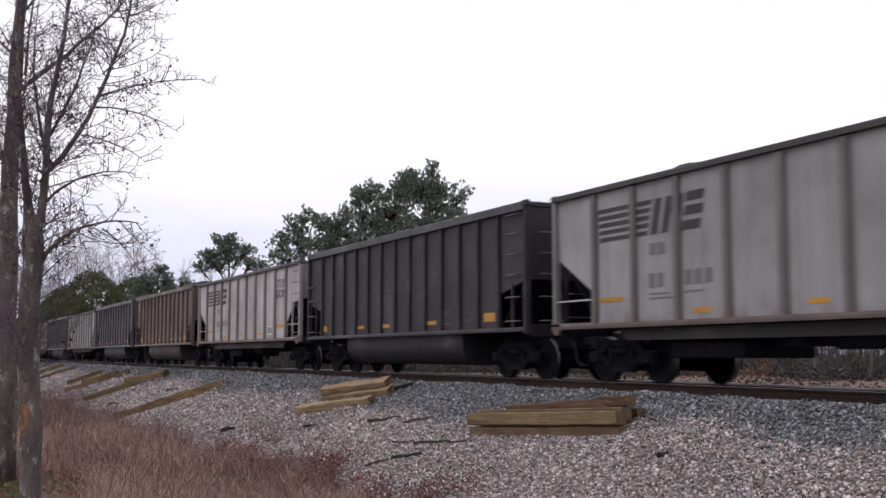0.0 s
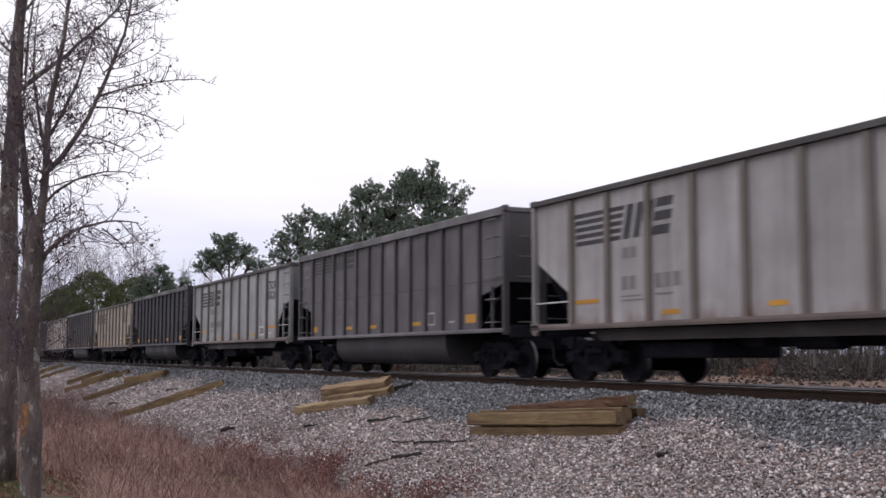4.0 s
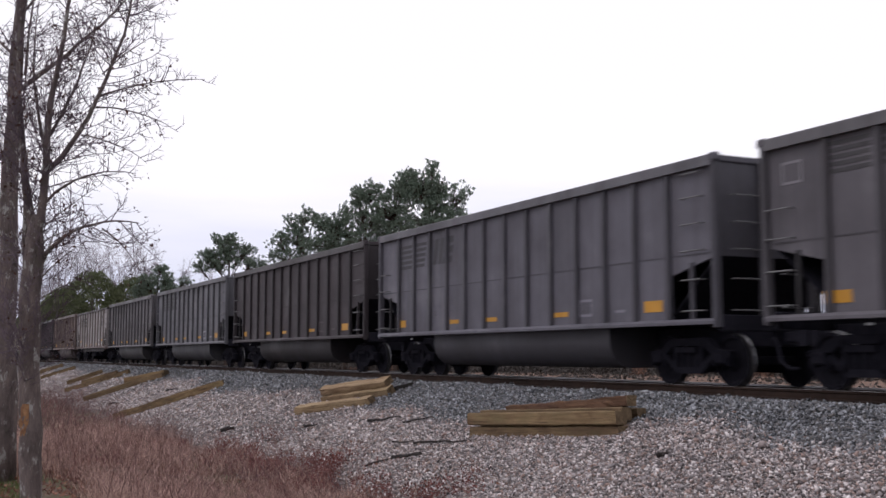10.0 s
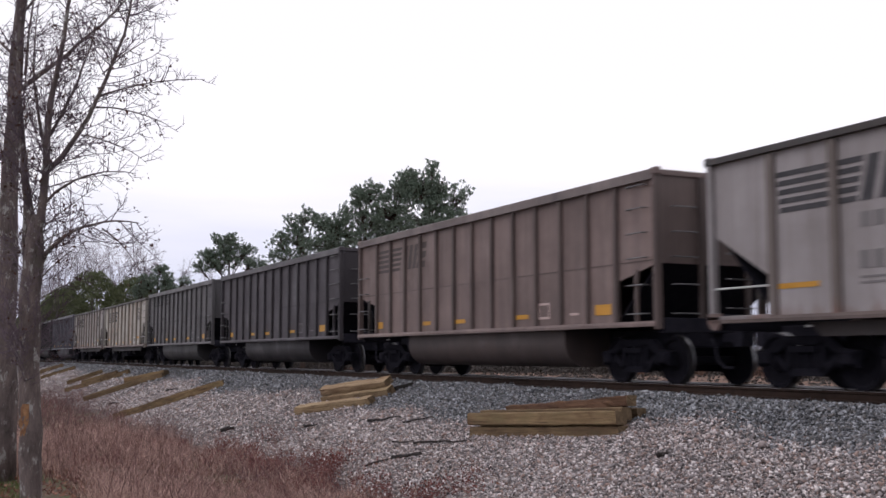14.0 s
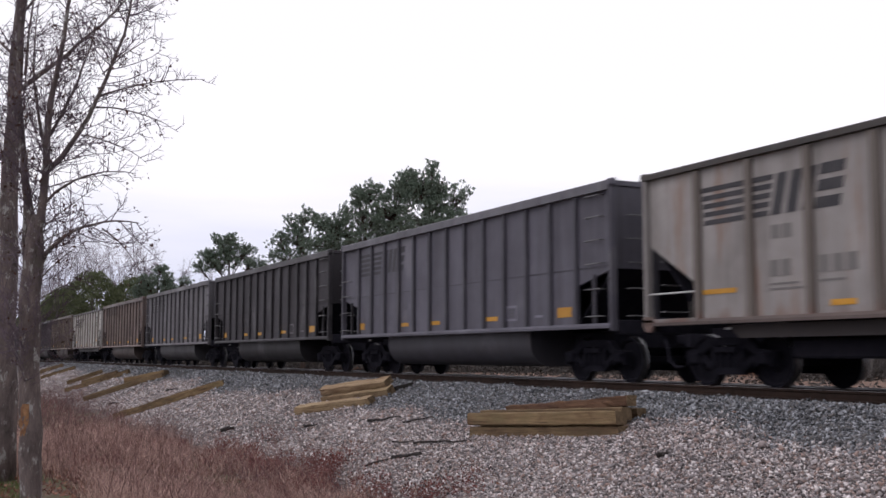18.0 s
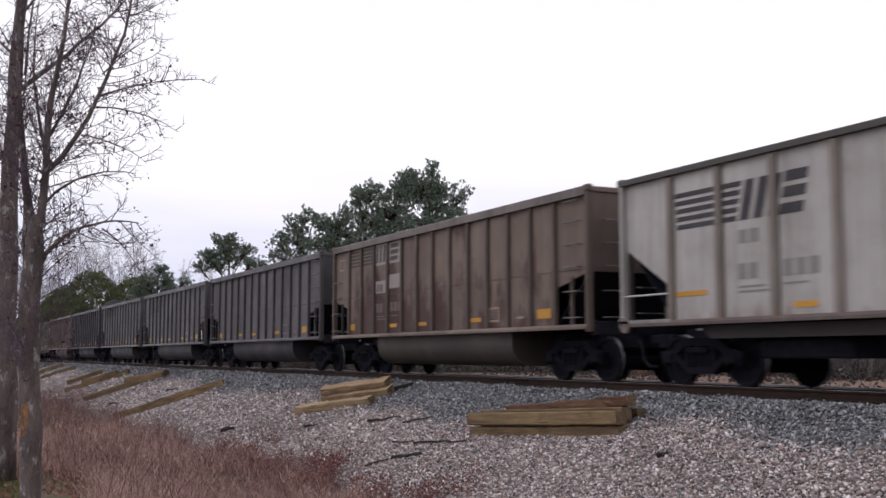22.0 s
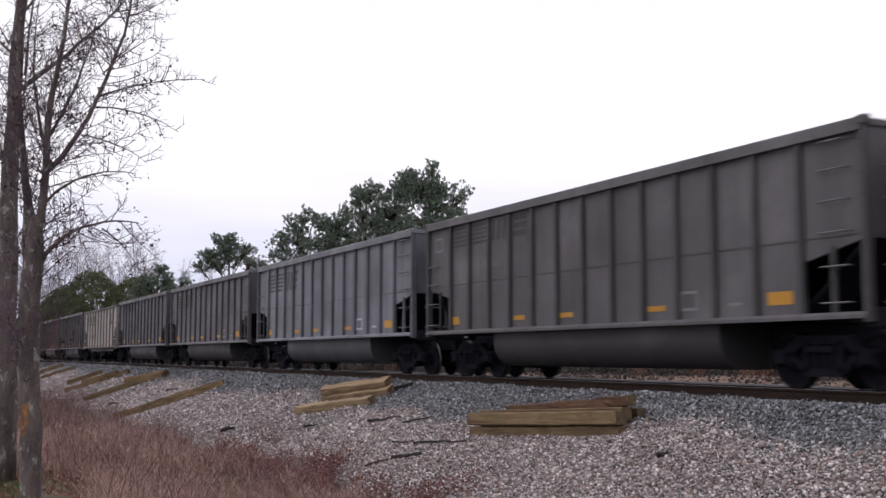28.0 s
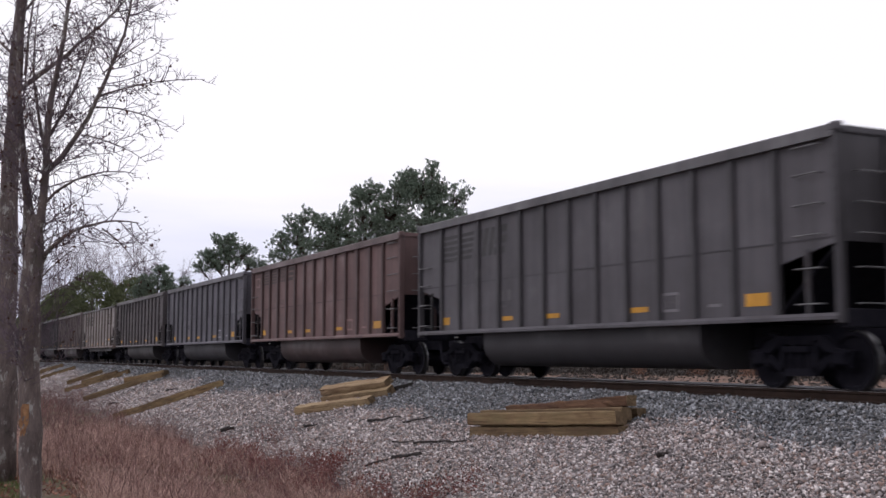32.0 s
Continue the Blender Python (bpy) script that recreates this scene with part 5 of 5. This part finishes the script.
def pine(base, height, masses, seed):
    """A tall pine: bare trunk, crooked limbs, and foliage masses of needle brushes at the limb ends.
    A mass: how far aside and how high it sits, its half width and half height, and how full it is."""
    rnd = random.Random(seed)
    tree = empty("pine_tree", "tall dark green pine with ragged crown behind the train", "tree", "pines behind the track", m=pose(*base))
    pts = arc((0, 0, 0), rnd.uniform(-2, 2), rnd.uniform(-2, 2), height * 0.97, rnd, n=12, wander=0.006)
    part("trunk", tube(bmesh.new(), pts, [0.22 * (1 - 0.82 * i / 12) for i in range(13)], 9), M_PINEBARK, tree, "brown scaly trunk", True)
    spots, ways, limbs = [], [], bmesh.new()
    for u, z, ru, rz, full in masses:
        centre = RIGHT * u + Vector((0, 0, z))
        k = min(12, max(0, int((z - 1.4 - 0.25 * abs(u)) / height * 12)))
        root = pts[k]
        mid = root.lerp(centre, 0.6) + Vector((0, 0, -0.12 * abs(u)))
        if abs(u) > 0.35:
            tube(limbs, [root, mid, centre], [0.055, 0.038, 0.015], 5, False)
        for _ in range(max(4, int(full * 17 * ru * rz / 0.36 + full * 4))):
            a, b, rr = rnd.uniform(0, 2 * math.pi), rnd.uniform(-1, 1), rnd.random() ** 0.42
            out = Vector((math.cos(a) * math.sqrt(1 - b * b), math.sin(a) * math.sqrt(1 - b * b), b))
            e = centre + (RIGHT * out.x * ru + AHEAD * out.y * max(0.5, ru * 0.85) + Vector((0, 0, out.z * rz))) * rr * rnd.uniform(0.85, 1.08)
            tube(limbs, [mid.lerp(centre, rnd.random()), centre.lerp(e, 0.6) + Vector((0, 0, -0.06)), e], [0.022, 0.014, 0.008], 3, False)
            way = (RIGHT * out.x * 0.7 + AHEAD * out.y * 0.7 + Vector((0, 0, 0.75 + 0.3 * out.z))).normalized()
            for _s in range(rnd.randint(2, 5)):
                spots.append(e + Vector((rnd.gauss(0, 0.15), rnd.gauss(0, 0.15), rnd.gauss(0, 0.13))))
                ways.append((way + Vector((rnd.gauss(0, 0.25), rnd.gauss(0, 0.25), rnd.gauss(0, 0.15)))).normalized())
    lb = part("limb_structure", limbs, M_PINEBARK, tree)
    lb["kind"] = "stuff"
    part("crown", needle_tufts("crown", spots, ways, 0.155, M_NEEDLE, seed), None, tree, "clumped dark green needles")
    return tree


def build_pines():
    for i, (base, h, masses) in enumerate((
            ((-71.2, 33.5, -0.7), 14.8, ((-0.1, 14.7, 0.45, 0.61, 1.3), (-1.1, 13.1, 1.38, 1.54, 1.5), (0.2, 12.7, 1.05, 1.62, 1.6), (-0.3, 10.8, 2.51, 1.38, 1.5), (1.7, 12.6, 1.15, 1.5, 0.6), (1.4, 11.1, 1.4, 0.89, 1.0), (-1.9, 13.7, 0.89, 1.05, 1.3))),
            ((-73.3, 31.4, -0.7), 14.0, ((0.5, 13.3, 1.11, 1.15, 1.4), (-0.4, 11.7, 1.56, 1.48, 1.5), (0.0, 10.0, 1.97, 1.03, 1.5))),
            ((-75.1, 30.0, -0.7), 13.6, ((0.1, 13.1, 1.41, 0.91, 1.5), (-0.8, 12.8, 0.66, 0.83, 1.2), (-0.5, 11.3, 1.33, 1.25, 0.75), (0.5, 10.9, 1.41, 1.25, 1.0), (-0.5, 9.7, 1.66, 0.83, 1.1))),
            ((-77.6, 29.2, -0.7), 12.5, ((-0.0, 11.9, 0.64, 1.02, 1.3), (0.2, 10.3, 1.19, 1.11, 0.8), (-0.9, 10.7, 1.11, 1.11, 1.5), (-1.8, 11.2, 0.77, 0.72, 1.4), (-1.4, 9.5, 1.87, 0.94, 1.5))),
            ((-81.9, 27.3, -0.7), 12.5, ((0.1, 12.0, 0.53, 0.97, 1.0), (-0.8, 11.5, 0.88, 1.06, 0.8), (0.8, 12.0, 0.44, 0.53, 1.0), (-0.4, 10.2, 1.41, 1.23, 1.0), (-1.9, 10.0, 1.06, 1.32, 0.6), (-1.2, 8.8, 1.94, 0.71, 0.9))),
            ((-94.3, 24.5, -0.7), 11.6, ((0.1, 11.3, 1.03, 0.64, 1.3), (-1.1, 11.4, 0.39, 0.44, 1.3), (-1.8, 9.9, 0.79, 0.59, 1.3), (-0.9, 9.2, 1.77, 0.74, 1.3), (-2.5, 8.9, 0.59, 0.44, 1.3), (1.5, 10.4, 0.98, 0.49, 1.3), (2.0, 9.2, 1.08, 0.69, 1.3), (-0.1, 10.0, 0.79, 0.79, 1.2), (3.3, 9.0, 1.08, 0.59, 0.5), (0.0, 10.6, 1.3, 0.7, 0.9), (-1.1, 9.9, 1.2, 0.6, 1.0), (0.9, 9.8, 1.1, 0.6, 0.8))),
            ((-129.1, 25.5, -0.7), 11.4, ((0.1, 11.1, 0.92, 0.66, 1.6), (-1.3, 9.4, 1.71, 1.25, 1.6), (0.9, 10.0, 1.05, 0.92, 1.6), (-2.4, 8.4, 1.05, 0.92, 1.4), (1.2, 9.0, 1.64, 0.79, 1.4), (3.0, 9.7, 0.92, 0.53, 1.2))),
    )):
        pine(base, h, masses, 41 + i)


build_pines()


# ---- the vine-grown thicket ----
def build_thicket():
    rnd = random.Random(61)
    mat = needle_material("evergreen_vine_leaf", (0.088, 0.108, 0.050), (0.150, 0.170, 0.078))
    for x, y, w, h in ((-171, 24.0, 5.6, 14.2), (-168.5, 29.6, 5.0, 13.4), (-172, 20.0, 4.4, 11.6), (-174, 17.9, 4.0, 9.2), (-226, 19.2, 4.0, 9.0)):
        bush = empty("vine_covered_tree", "rounded tree smothered in olive green vines", "tree", "vine-grown trees", m=pose(x, y, -0.8))
        part("trunk", tube(bmesh.new(), [(0, 0, -0.2), (0.1, 0, h * 0.5), (0, 0.1, h * 0.8)], [0.25, 0.2, 0.08], 8), M_TWIG, bush, "", True)
        spots = []
        for _ in range(10000):
            a, b = rnd.uniform(0, 2 * math.pi), rnd.uniform(-0.7, 1.0)
            n = Vector((math.cos(a) * math.sqrt(1 - b * b), math.sin(a) * math.sqrt(1 - b * b), b))
            lump = 0.90 + 0.13 * noise.noise(n * 2.3 + Vector((x, 0, 0))) + 0.08 * noise.noise(n * 6)
            p = Vector((n.x * w, n.y * w, n.z * h * 0.5)) * lump * rnd.uniform(0.86, 1.02) + Vector((0, 0, h * 0.5))
            spots.append(p)
        part("crown", leaf_flakes("crown", spots, 0.14, mat, 62, 4, 1.3), None, bush, "olive green leaves")


build_thicket()


# ---- weeds, brambles, far scrub ----
def ribbons(name, roots, dirs, lengths, widths, mat, seed, seg=4, bend=0.35):
    """Thin stems as narrow bent ribbons, all in one mesh."""
    rng = np.random.default_rng(seed)
    n = len(roots)
    d = dirs / np.linalg.norm(dirs, axis=1, keepdims=True)
    p = roots.copy()
    ang = rng.uniform(0, np.pi, n)
    side = np.stack([np.cos(ang), np.sin(ang), np.zeros(n)], 1)
    lean = rng.normal(size=(n, 3)) * bend
    rows = []
    for i in range(seg + 1):
        w = (widths * (1 - 0.75 * i / seg))[:, None]
        rows.append(np.stack([p - side * w * 0.5, p + side * w * 0.5], 1))
        d = d + lean / seg
        d /= np.linalg.norm(d, axis=1, keepdims=True)
        p = p + d * (lengths / seg)[:, None]
    v = np.stack(rows, 1).reshape(-1, 3)
    k = 2 * (seg + 1)
    q = np.array([(2 * i, 2 * i + 1, 2 * i + 3, 2 * i + 2) for i in range(seg)])
    f = (q[None] + k * np.arange(n)[:, None, None]).reshape(-1, 4)
    return quads_mesh(name, v, f, mat)


def weed_material(name, dark, light):
    k = Mat(name, 0.9)
    k.color(k.mix(k.ramp(k.island(), [(0.0, 0.0), (1.0, 1.0)]), dark, light))
    return k.m


def stems(rng, xy, low, high, tilt):
    z = np.array([ground_height(a, b) for a, b in xy]) - 0.03
    roots = np.column_stack([xy, z])
    d = np.column_stack([rng.normal(0, tilt, len(xy)), rng.normal(0, tilt, len(xy)), np.ones(len(xy))])
    return roots, d, rng.uniform(low, high, len(xy))


def patchy(xy, sx, sy, off):
    return np.array([noise.noise(Vector((p * sx, q * sy, off))) + 0.5 * noise.noise(Vector((p * sx * 2.7, q * sy * 2.7, off))) for p, q in xy])


def build_weeds():
    rng = np.random.default_rng(71)
    sorts = (("dead_canes", "tangled mauve-brown dead weed canes below the bank", 11000, 62, 0.45, 1.25, 0.45, 0.9, (0.060, 0.029, 0.029), (0.215, 0.115, 0.108), 2.0, -0.35),
             ("russet_weeds", "reddish brown dead weed stalks below the bank", 8000, 50, 0.30, 0.95, 0.5, 1.0, (0.075, 0.028, 0.027), (0.26, 0.115, 0.10), 5.0, 0.0),
             ("tan_weeds", "pale tan dead stalks among the weeds", 24000, 24, 0.30, 0.85, 0.38, 0.9, (0.25, 0.155, 0.130), (0.62, 0.42, 0.35), 9.0, -0.12))
    for s, (name, label, n, span, low, high, tilt, bend, dark, light, off, cut) in enumerate(sorts):
        x = -10.5 - span * rng.random(n) ** 1.5
        far = 6.75 + 0.3 * np.sin(x * 0.5) + np.clip((-x - 26) * 0.035, 0, 1.5)
        xy = np.column_stack([x, 0.4 + (far - 0.4) * rng.random(n)])
        pt = patchy(xy, 0.30, 0.45, off)
        keep = (pt > cut) & ~((xy[:, 0] > -19.5) & (xy[:, 1] < 2.3))
        xy, pt = xy[keep], pt[keep]
        r, d, ll = stems(rng, xy, low, high, tilt)
        ll *= 0.65 + 0.6 * np.clip(pt - cut, 0, 1)
        m = weed_material(name, dark, light)
        ob = new(name, ribbons(name, r, d, ll, rng.uniform(0.006, 0.013, len(xy)), m, 72 + s, 4, bend))
        tagged(ob, label, "weeds", kind="stuff")
        k = len(xy) * 3
        pick = rng.integers(0, len(xy), k)
        up = rng.uniform(0.25, 0.95, k)
        rr = r[pick] + (d / np.linalg.norm(d, axis=1, keepdims=True))[pick] * (ll[pick] * up)[:, None]
        dd = rng.normal(size=(k, 3)) + np.array((0, 0, 0.45))
        sh = new("fine_shoots", ribbons("fine_shoots", rr, dd, rng.uniform(0.10, 0.40, k), rng.uniform(0.004, 0.009, k), m, 90 + s, 3, 1.0))
        tagged(sh, "fine tangled side shoots of dead weeds", "weeds", kind="stuff")
    # low red brambles at the foot of the stones
    spots = []
    rnd = random.Random(75)
    for _ in range(24000):
        x = rnd.uniform(-30, -15.5)
        y = 6.92 + 0.012 * (x + 24) + rnd.gauss(0, 0.46) + 0.40 * math.sin(x * 1.1)
        if noise.noise(Vector((x * 1.1, y * 1.5, 4))) < 0.0:
            continue
        spots.append(Vector((x, y, ground_height(x, y) + rnd.uniform(0.03, 0.34))))
    ob = new("red_brambles", leaf_flakes("red_brambles", spots, 0.022, weed_material("red_bramble_leaf", (0.10, 0.028, 0.026), (0.26, 0.085, 0.07)), 76, 2))
    tagged(ob, "low dark red bramble leaves at the foot of the bank", "weeds", kind="stuff")
    # fallen leaves: a red-brown drift by the trees and strays on the lower stones
    spots = []
    for _ in range(15000):
        x, y = rnd.uniform(-27, -12.5), rnd.uniform(-0.6, 6.6)
        if noise.noise(Vector((x * 0.7, y * 0.9, 14))) > -0.12:
            spots.append(Vector((x, y, ground_height(x, y) + rnd.uniform(0.03, 0.12))))
    for _ in range(700):
        x, y = rnd.uniform(-29, -11.5), 7.0 + abs(rnd.gauss(0, 0.75))
        if noise.noise(Vector((x * 0.8, y * 1.3, 24))) > 0.02:
            spots.append(Vector((x, y, ground_height(x, y) + rnd.uniform(0.03, 0.07))))
    ob = new("fallen_leaves", leaf_flakes("fallen_leaves", spots, 0.036, weed_material("fallen_leaf", (0.11, 0.046, 0.034), (0.33, 0.165, 0.115)), 78))
    tagged(ob, "red-brown fallen leaves under the bare trees", "leaves", kind="stuff")
    # tall pale seed stalks standing out of the tangle
    n = 150
    xy = np.column_stack([rng.uniform(-24, -11.5, n), rng.uniform(2.6, 6.6, n)])
    r, d, ll = stems(rng, xy, 0.5, 1.05, 0.22)
    ob = new("seed_stalks", ribbons("seed_stalks", r, d, ll, rng.uniform(0.008, 0.014, n), weed_material("pale_stalk", (0.26, 0.17, 0.14), (0.50, 0.35, 0.28)), 79, 5, 0.8))
    tagged(ob, "tall pale dry stalks standing in the weeds", "weeds", kind="stuff")
    # green tufts by the tree
    k = 5000
    xy = np.column_stack([rng.uniform(-20.5, -13.0, k), rng.uniform(-0.4, 1.6, k)])
    r, d, ll = stems(rng, xy, 0.05, 0.22, 0.4)
    ob = new("green_grass", ribbons("green_grass", r, d, ll, rng.uniform(0.006, 0.012, k), weed_material("green_blade", (0.06, 0.085, 0.02), (0.13, 0.17, 0.05)), 77, 3, 0.6))
    tagged(ob, "short green grass round the tree foot", "grass", kind="stuff")


build_weeds()


def build_far_shed():
    """A low dark shed assumed at the wood's edge round two pale many-paned patches, seen between the wheels."""
    pale = simple("pale_window_pane", (0.16, 0.17, 0.185), (0.52, 0.55, 0.58), 2.2, 0.35)
    dark = simple("grey_shed_boards", (0.055, 0.050, 0.048), (0.13, 0.118, 0.112), 3.0, 0.85, stretch=(6, 6, 0.4))
    shed = empty("shed", "low grey boarded shed with pale paned windows", "shed", m=pose(-53.6, 41.2, -0.62, 0, 0, 38))
    part("wall", box(bmesh.new(), -3.1, 1.3, 0.0, 3.0, 0.0, 2.5, 0.02), dark, shed, "grey weathered boards")
    part("roof", prism(bmesh.new(), [(-3.4, 2.5), (1.6, 2.5), (1.45, 2.62), (-3.25, 2.62)], -0.3, 3.3), dark, shed, "dark low roof")
    for x0, cols in ((-2.75, 2), (-0.45, 4)):
        win = part("window", box(bmesh.new(), x0 - 0.06, x0 + 0.29 * cols, -0.05, 0.03, 0.34, 1.46, 0.01), dark, shed, "dark window frame")
        for c in range(cols):
            for r in range(3):
                part("pane", box(bmesh.new(), x0 + 0.29 * c, x0 + 0.29 * c + 0.22, -0.065, -0.045, 0.40 + 0.35 * r, 0.68 + 0.35 * r), pale, win, "pale pane")


build_far_shed()


def build_far_scrub():
    """A grey-brown winter wood with russet bushes before it, on the far side of the track."""
    rng = np.random.default_rng(81)

    def edge(x):
        return np.interp(x, (-290, -150, -110, -75, -60, -48, -42, -36, 25), (30, 27, 27, 31, 38, 41, 41.5, 42, 50)) + 1.2 * np.sin(x * 0.5) + 0.8 * np.sin(x * 0.21)

    n = 760
    xs = rng.uniform(-130, 15, n)
    xy = np.column_stack([xs, edge(xs) + 16 * rng.random(n) ** 1.2])
    r, d, ll = stems(rng, xy, 6.0, 10.0, 0.035)
    ob = new("wood_trunks", ribbons("wood_trunks", r, d, ll, rng.uniform(0.05, 0.18, n), weed_material("thin_grey_bark", (0.030, 0.027, 0.026), (0.135, 0.122, 0.115)), 86, 5, 0.06))
    tagged(ob, "thin grey trunks of a leafless wood beyond the track", "wood", kind="stuff")
    n = 46000
    xs = np.concatenate([rng.uniform(-130, 20, 34000), rng.uniform(-290, -90, 12000)])
    xy = np.column_stack([xs, edge(xs) + 0.4 + 12 * rng.random(n) ** 0.9])
    r, d, ll = stems(rng, xy, 0.6, 4.2, 0.28)
    wide = np.interp(xs, (-290, -130, 25), (4.0, 1.4, 1.0))
    ob = new("far_undergrowth", ribbons("far_undergrowth", r, d, ll * np.interp(xs, (-290, -130, 25), (2.2, 1.2, 1.0)), rng.uniform(0.012, 0.045, n) * wide, weed_material("winter_scrub", (0.026, 0.024, 0.023), (0.105, 0.090, 0.082)), 82, 4, 1.3))
    tagged(ob, "grey-brown winter undergrowth beyond the track", "undergrowth", kind="stuff")
    rnd = random.Random(83)
    spots = []
    for _ in range(15000):
        x = rnd.uniform(-130, 15)
        spots.append(Vector((x, float(edge(x)) + rnd.uniform(1.5, 12), -0.6 + 3.2 * rnd.random() ** 1.6)))
    for _ in range(12000):
        x = rnd.uniform(-130, 15)
        spots.append(Vector((x, float(edge(x)) + rnd.uniform(-1.2, 1.6), -0.62 + 0.55 * rnd.random() ** 1.5)))
    for _ in range(9000):
        x = rnd.uniform(-120, -28)
        spots.append(Vector((x, rnd.uniform(17.5, float(edge(x))), -0.68 + 0.12 * rnd.random())))
    ob = new("dull_brush", leaf_flakes("dull_brush", spots, 0.13, weed_material("dull_brush_leaf", (0.030, 0.028, 0.026), (0.10, 0.085, 0.075)), 87, 2))
    tagged(ob, "dull brown brush inside the wood", "undergrowth", kind="stuff")
    # russet bushes at the wood's edge, tall and low
    spots = []
    places = [(-50.3, 40.2, 1.15, 0.55), (-46.4, 40.4, 0.55, 0.6), (-45.2, 40.5, 1.05, 0.45), (-42.6, 40.6, 0.6, 0.4)]
    places += [(x, float(edge(x)) - rnd.uniform(0.2, 1.4), rnd.uniform(0.3, 0.8), rnd.uniform(0.4, 0.9)) for x in (rnd.uniform(-115, 10) for _ in range(7))]
    for cx, cy, h, w in places:
        for _s in range(int(900 * h * w) + 150):
            t = rnd.random()
            spots.append(Vector((cx + rnd.gauss(0, 0.55 * w), cy + rnd.gauss(0, 0.5 * w), -0.62 + h * t * (1 - 0.3 * rnd.random()))))
    ob = new("russet_bushes", leaf_flakes("russet_bushes", spots, 0.042, weed_material("russet_leaf", (0.11, 0.056, 0.038), (0.27, 0.145, 0.095)), 84))
    tagged(ob, "low russet brown bushes beyond the track", "bushes", kind="stuff")


build_far_scrub()


def motions():
    """The train rolls by at an even speed; wheels turn while their car is near."""
    turn = math.degrees(SPEED / FPS / WHEEL_R)
    for n, car in enumerate(CARS):
        walk(car, [(0.0, pose(car_x(n, 0.0), TRACK_Y, 0)), (32.0, pose(car_x(n, 32.0), TRACK_Y, 0))])
        first = max(0, int(((-44 - car_x(n, 0.0)) / SPEED) * FPS))
        last = min(32 * FPS, int(((4 - car_x(n, 0.0)) / SPEED) * FPS))
        if last <= first:
            continue
        for truck in [c for c in car.children if c.name.startswith("truck")]:
            for ws in [c for c in truck.children if c.name.startswith("wheelset")]:
                x = ws.location.x
                rows = [(i / FPS, pose(x, 0, WHEEL_R, 0, turn * (i - first), 0)) for i in range(first, last + 1)]
                if first > 0:
                    rows.insert(0, (0.0, rows[0][1]))
                if last < 32 * FPS:
                    rows.append((32.0, rows[-1][1]))
                walk(ws, rows)


motions()
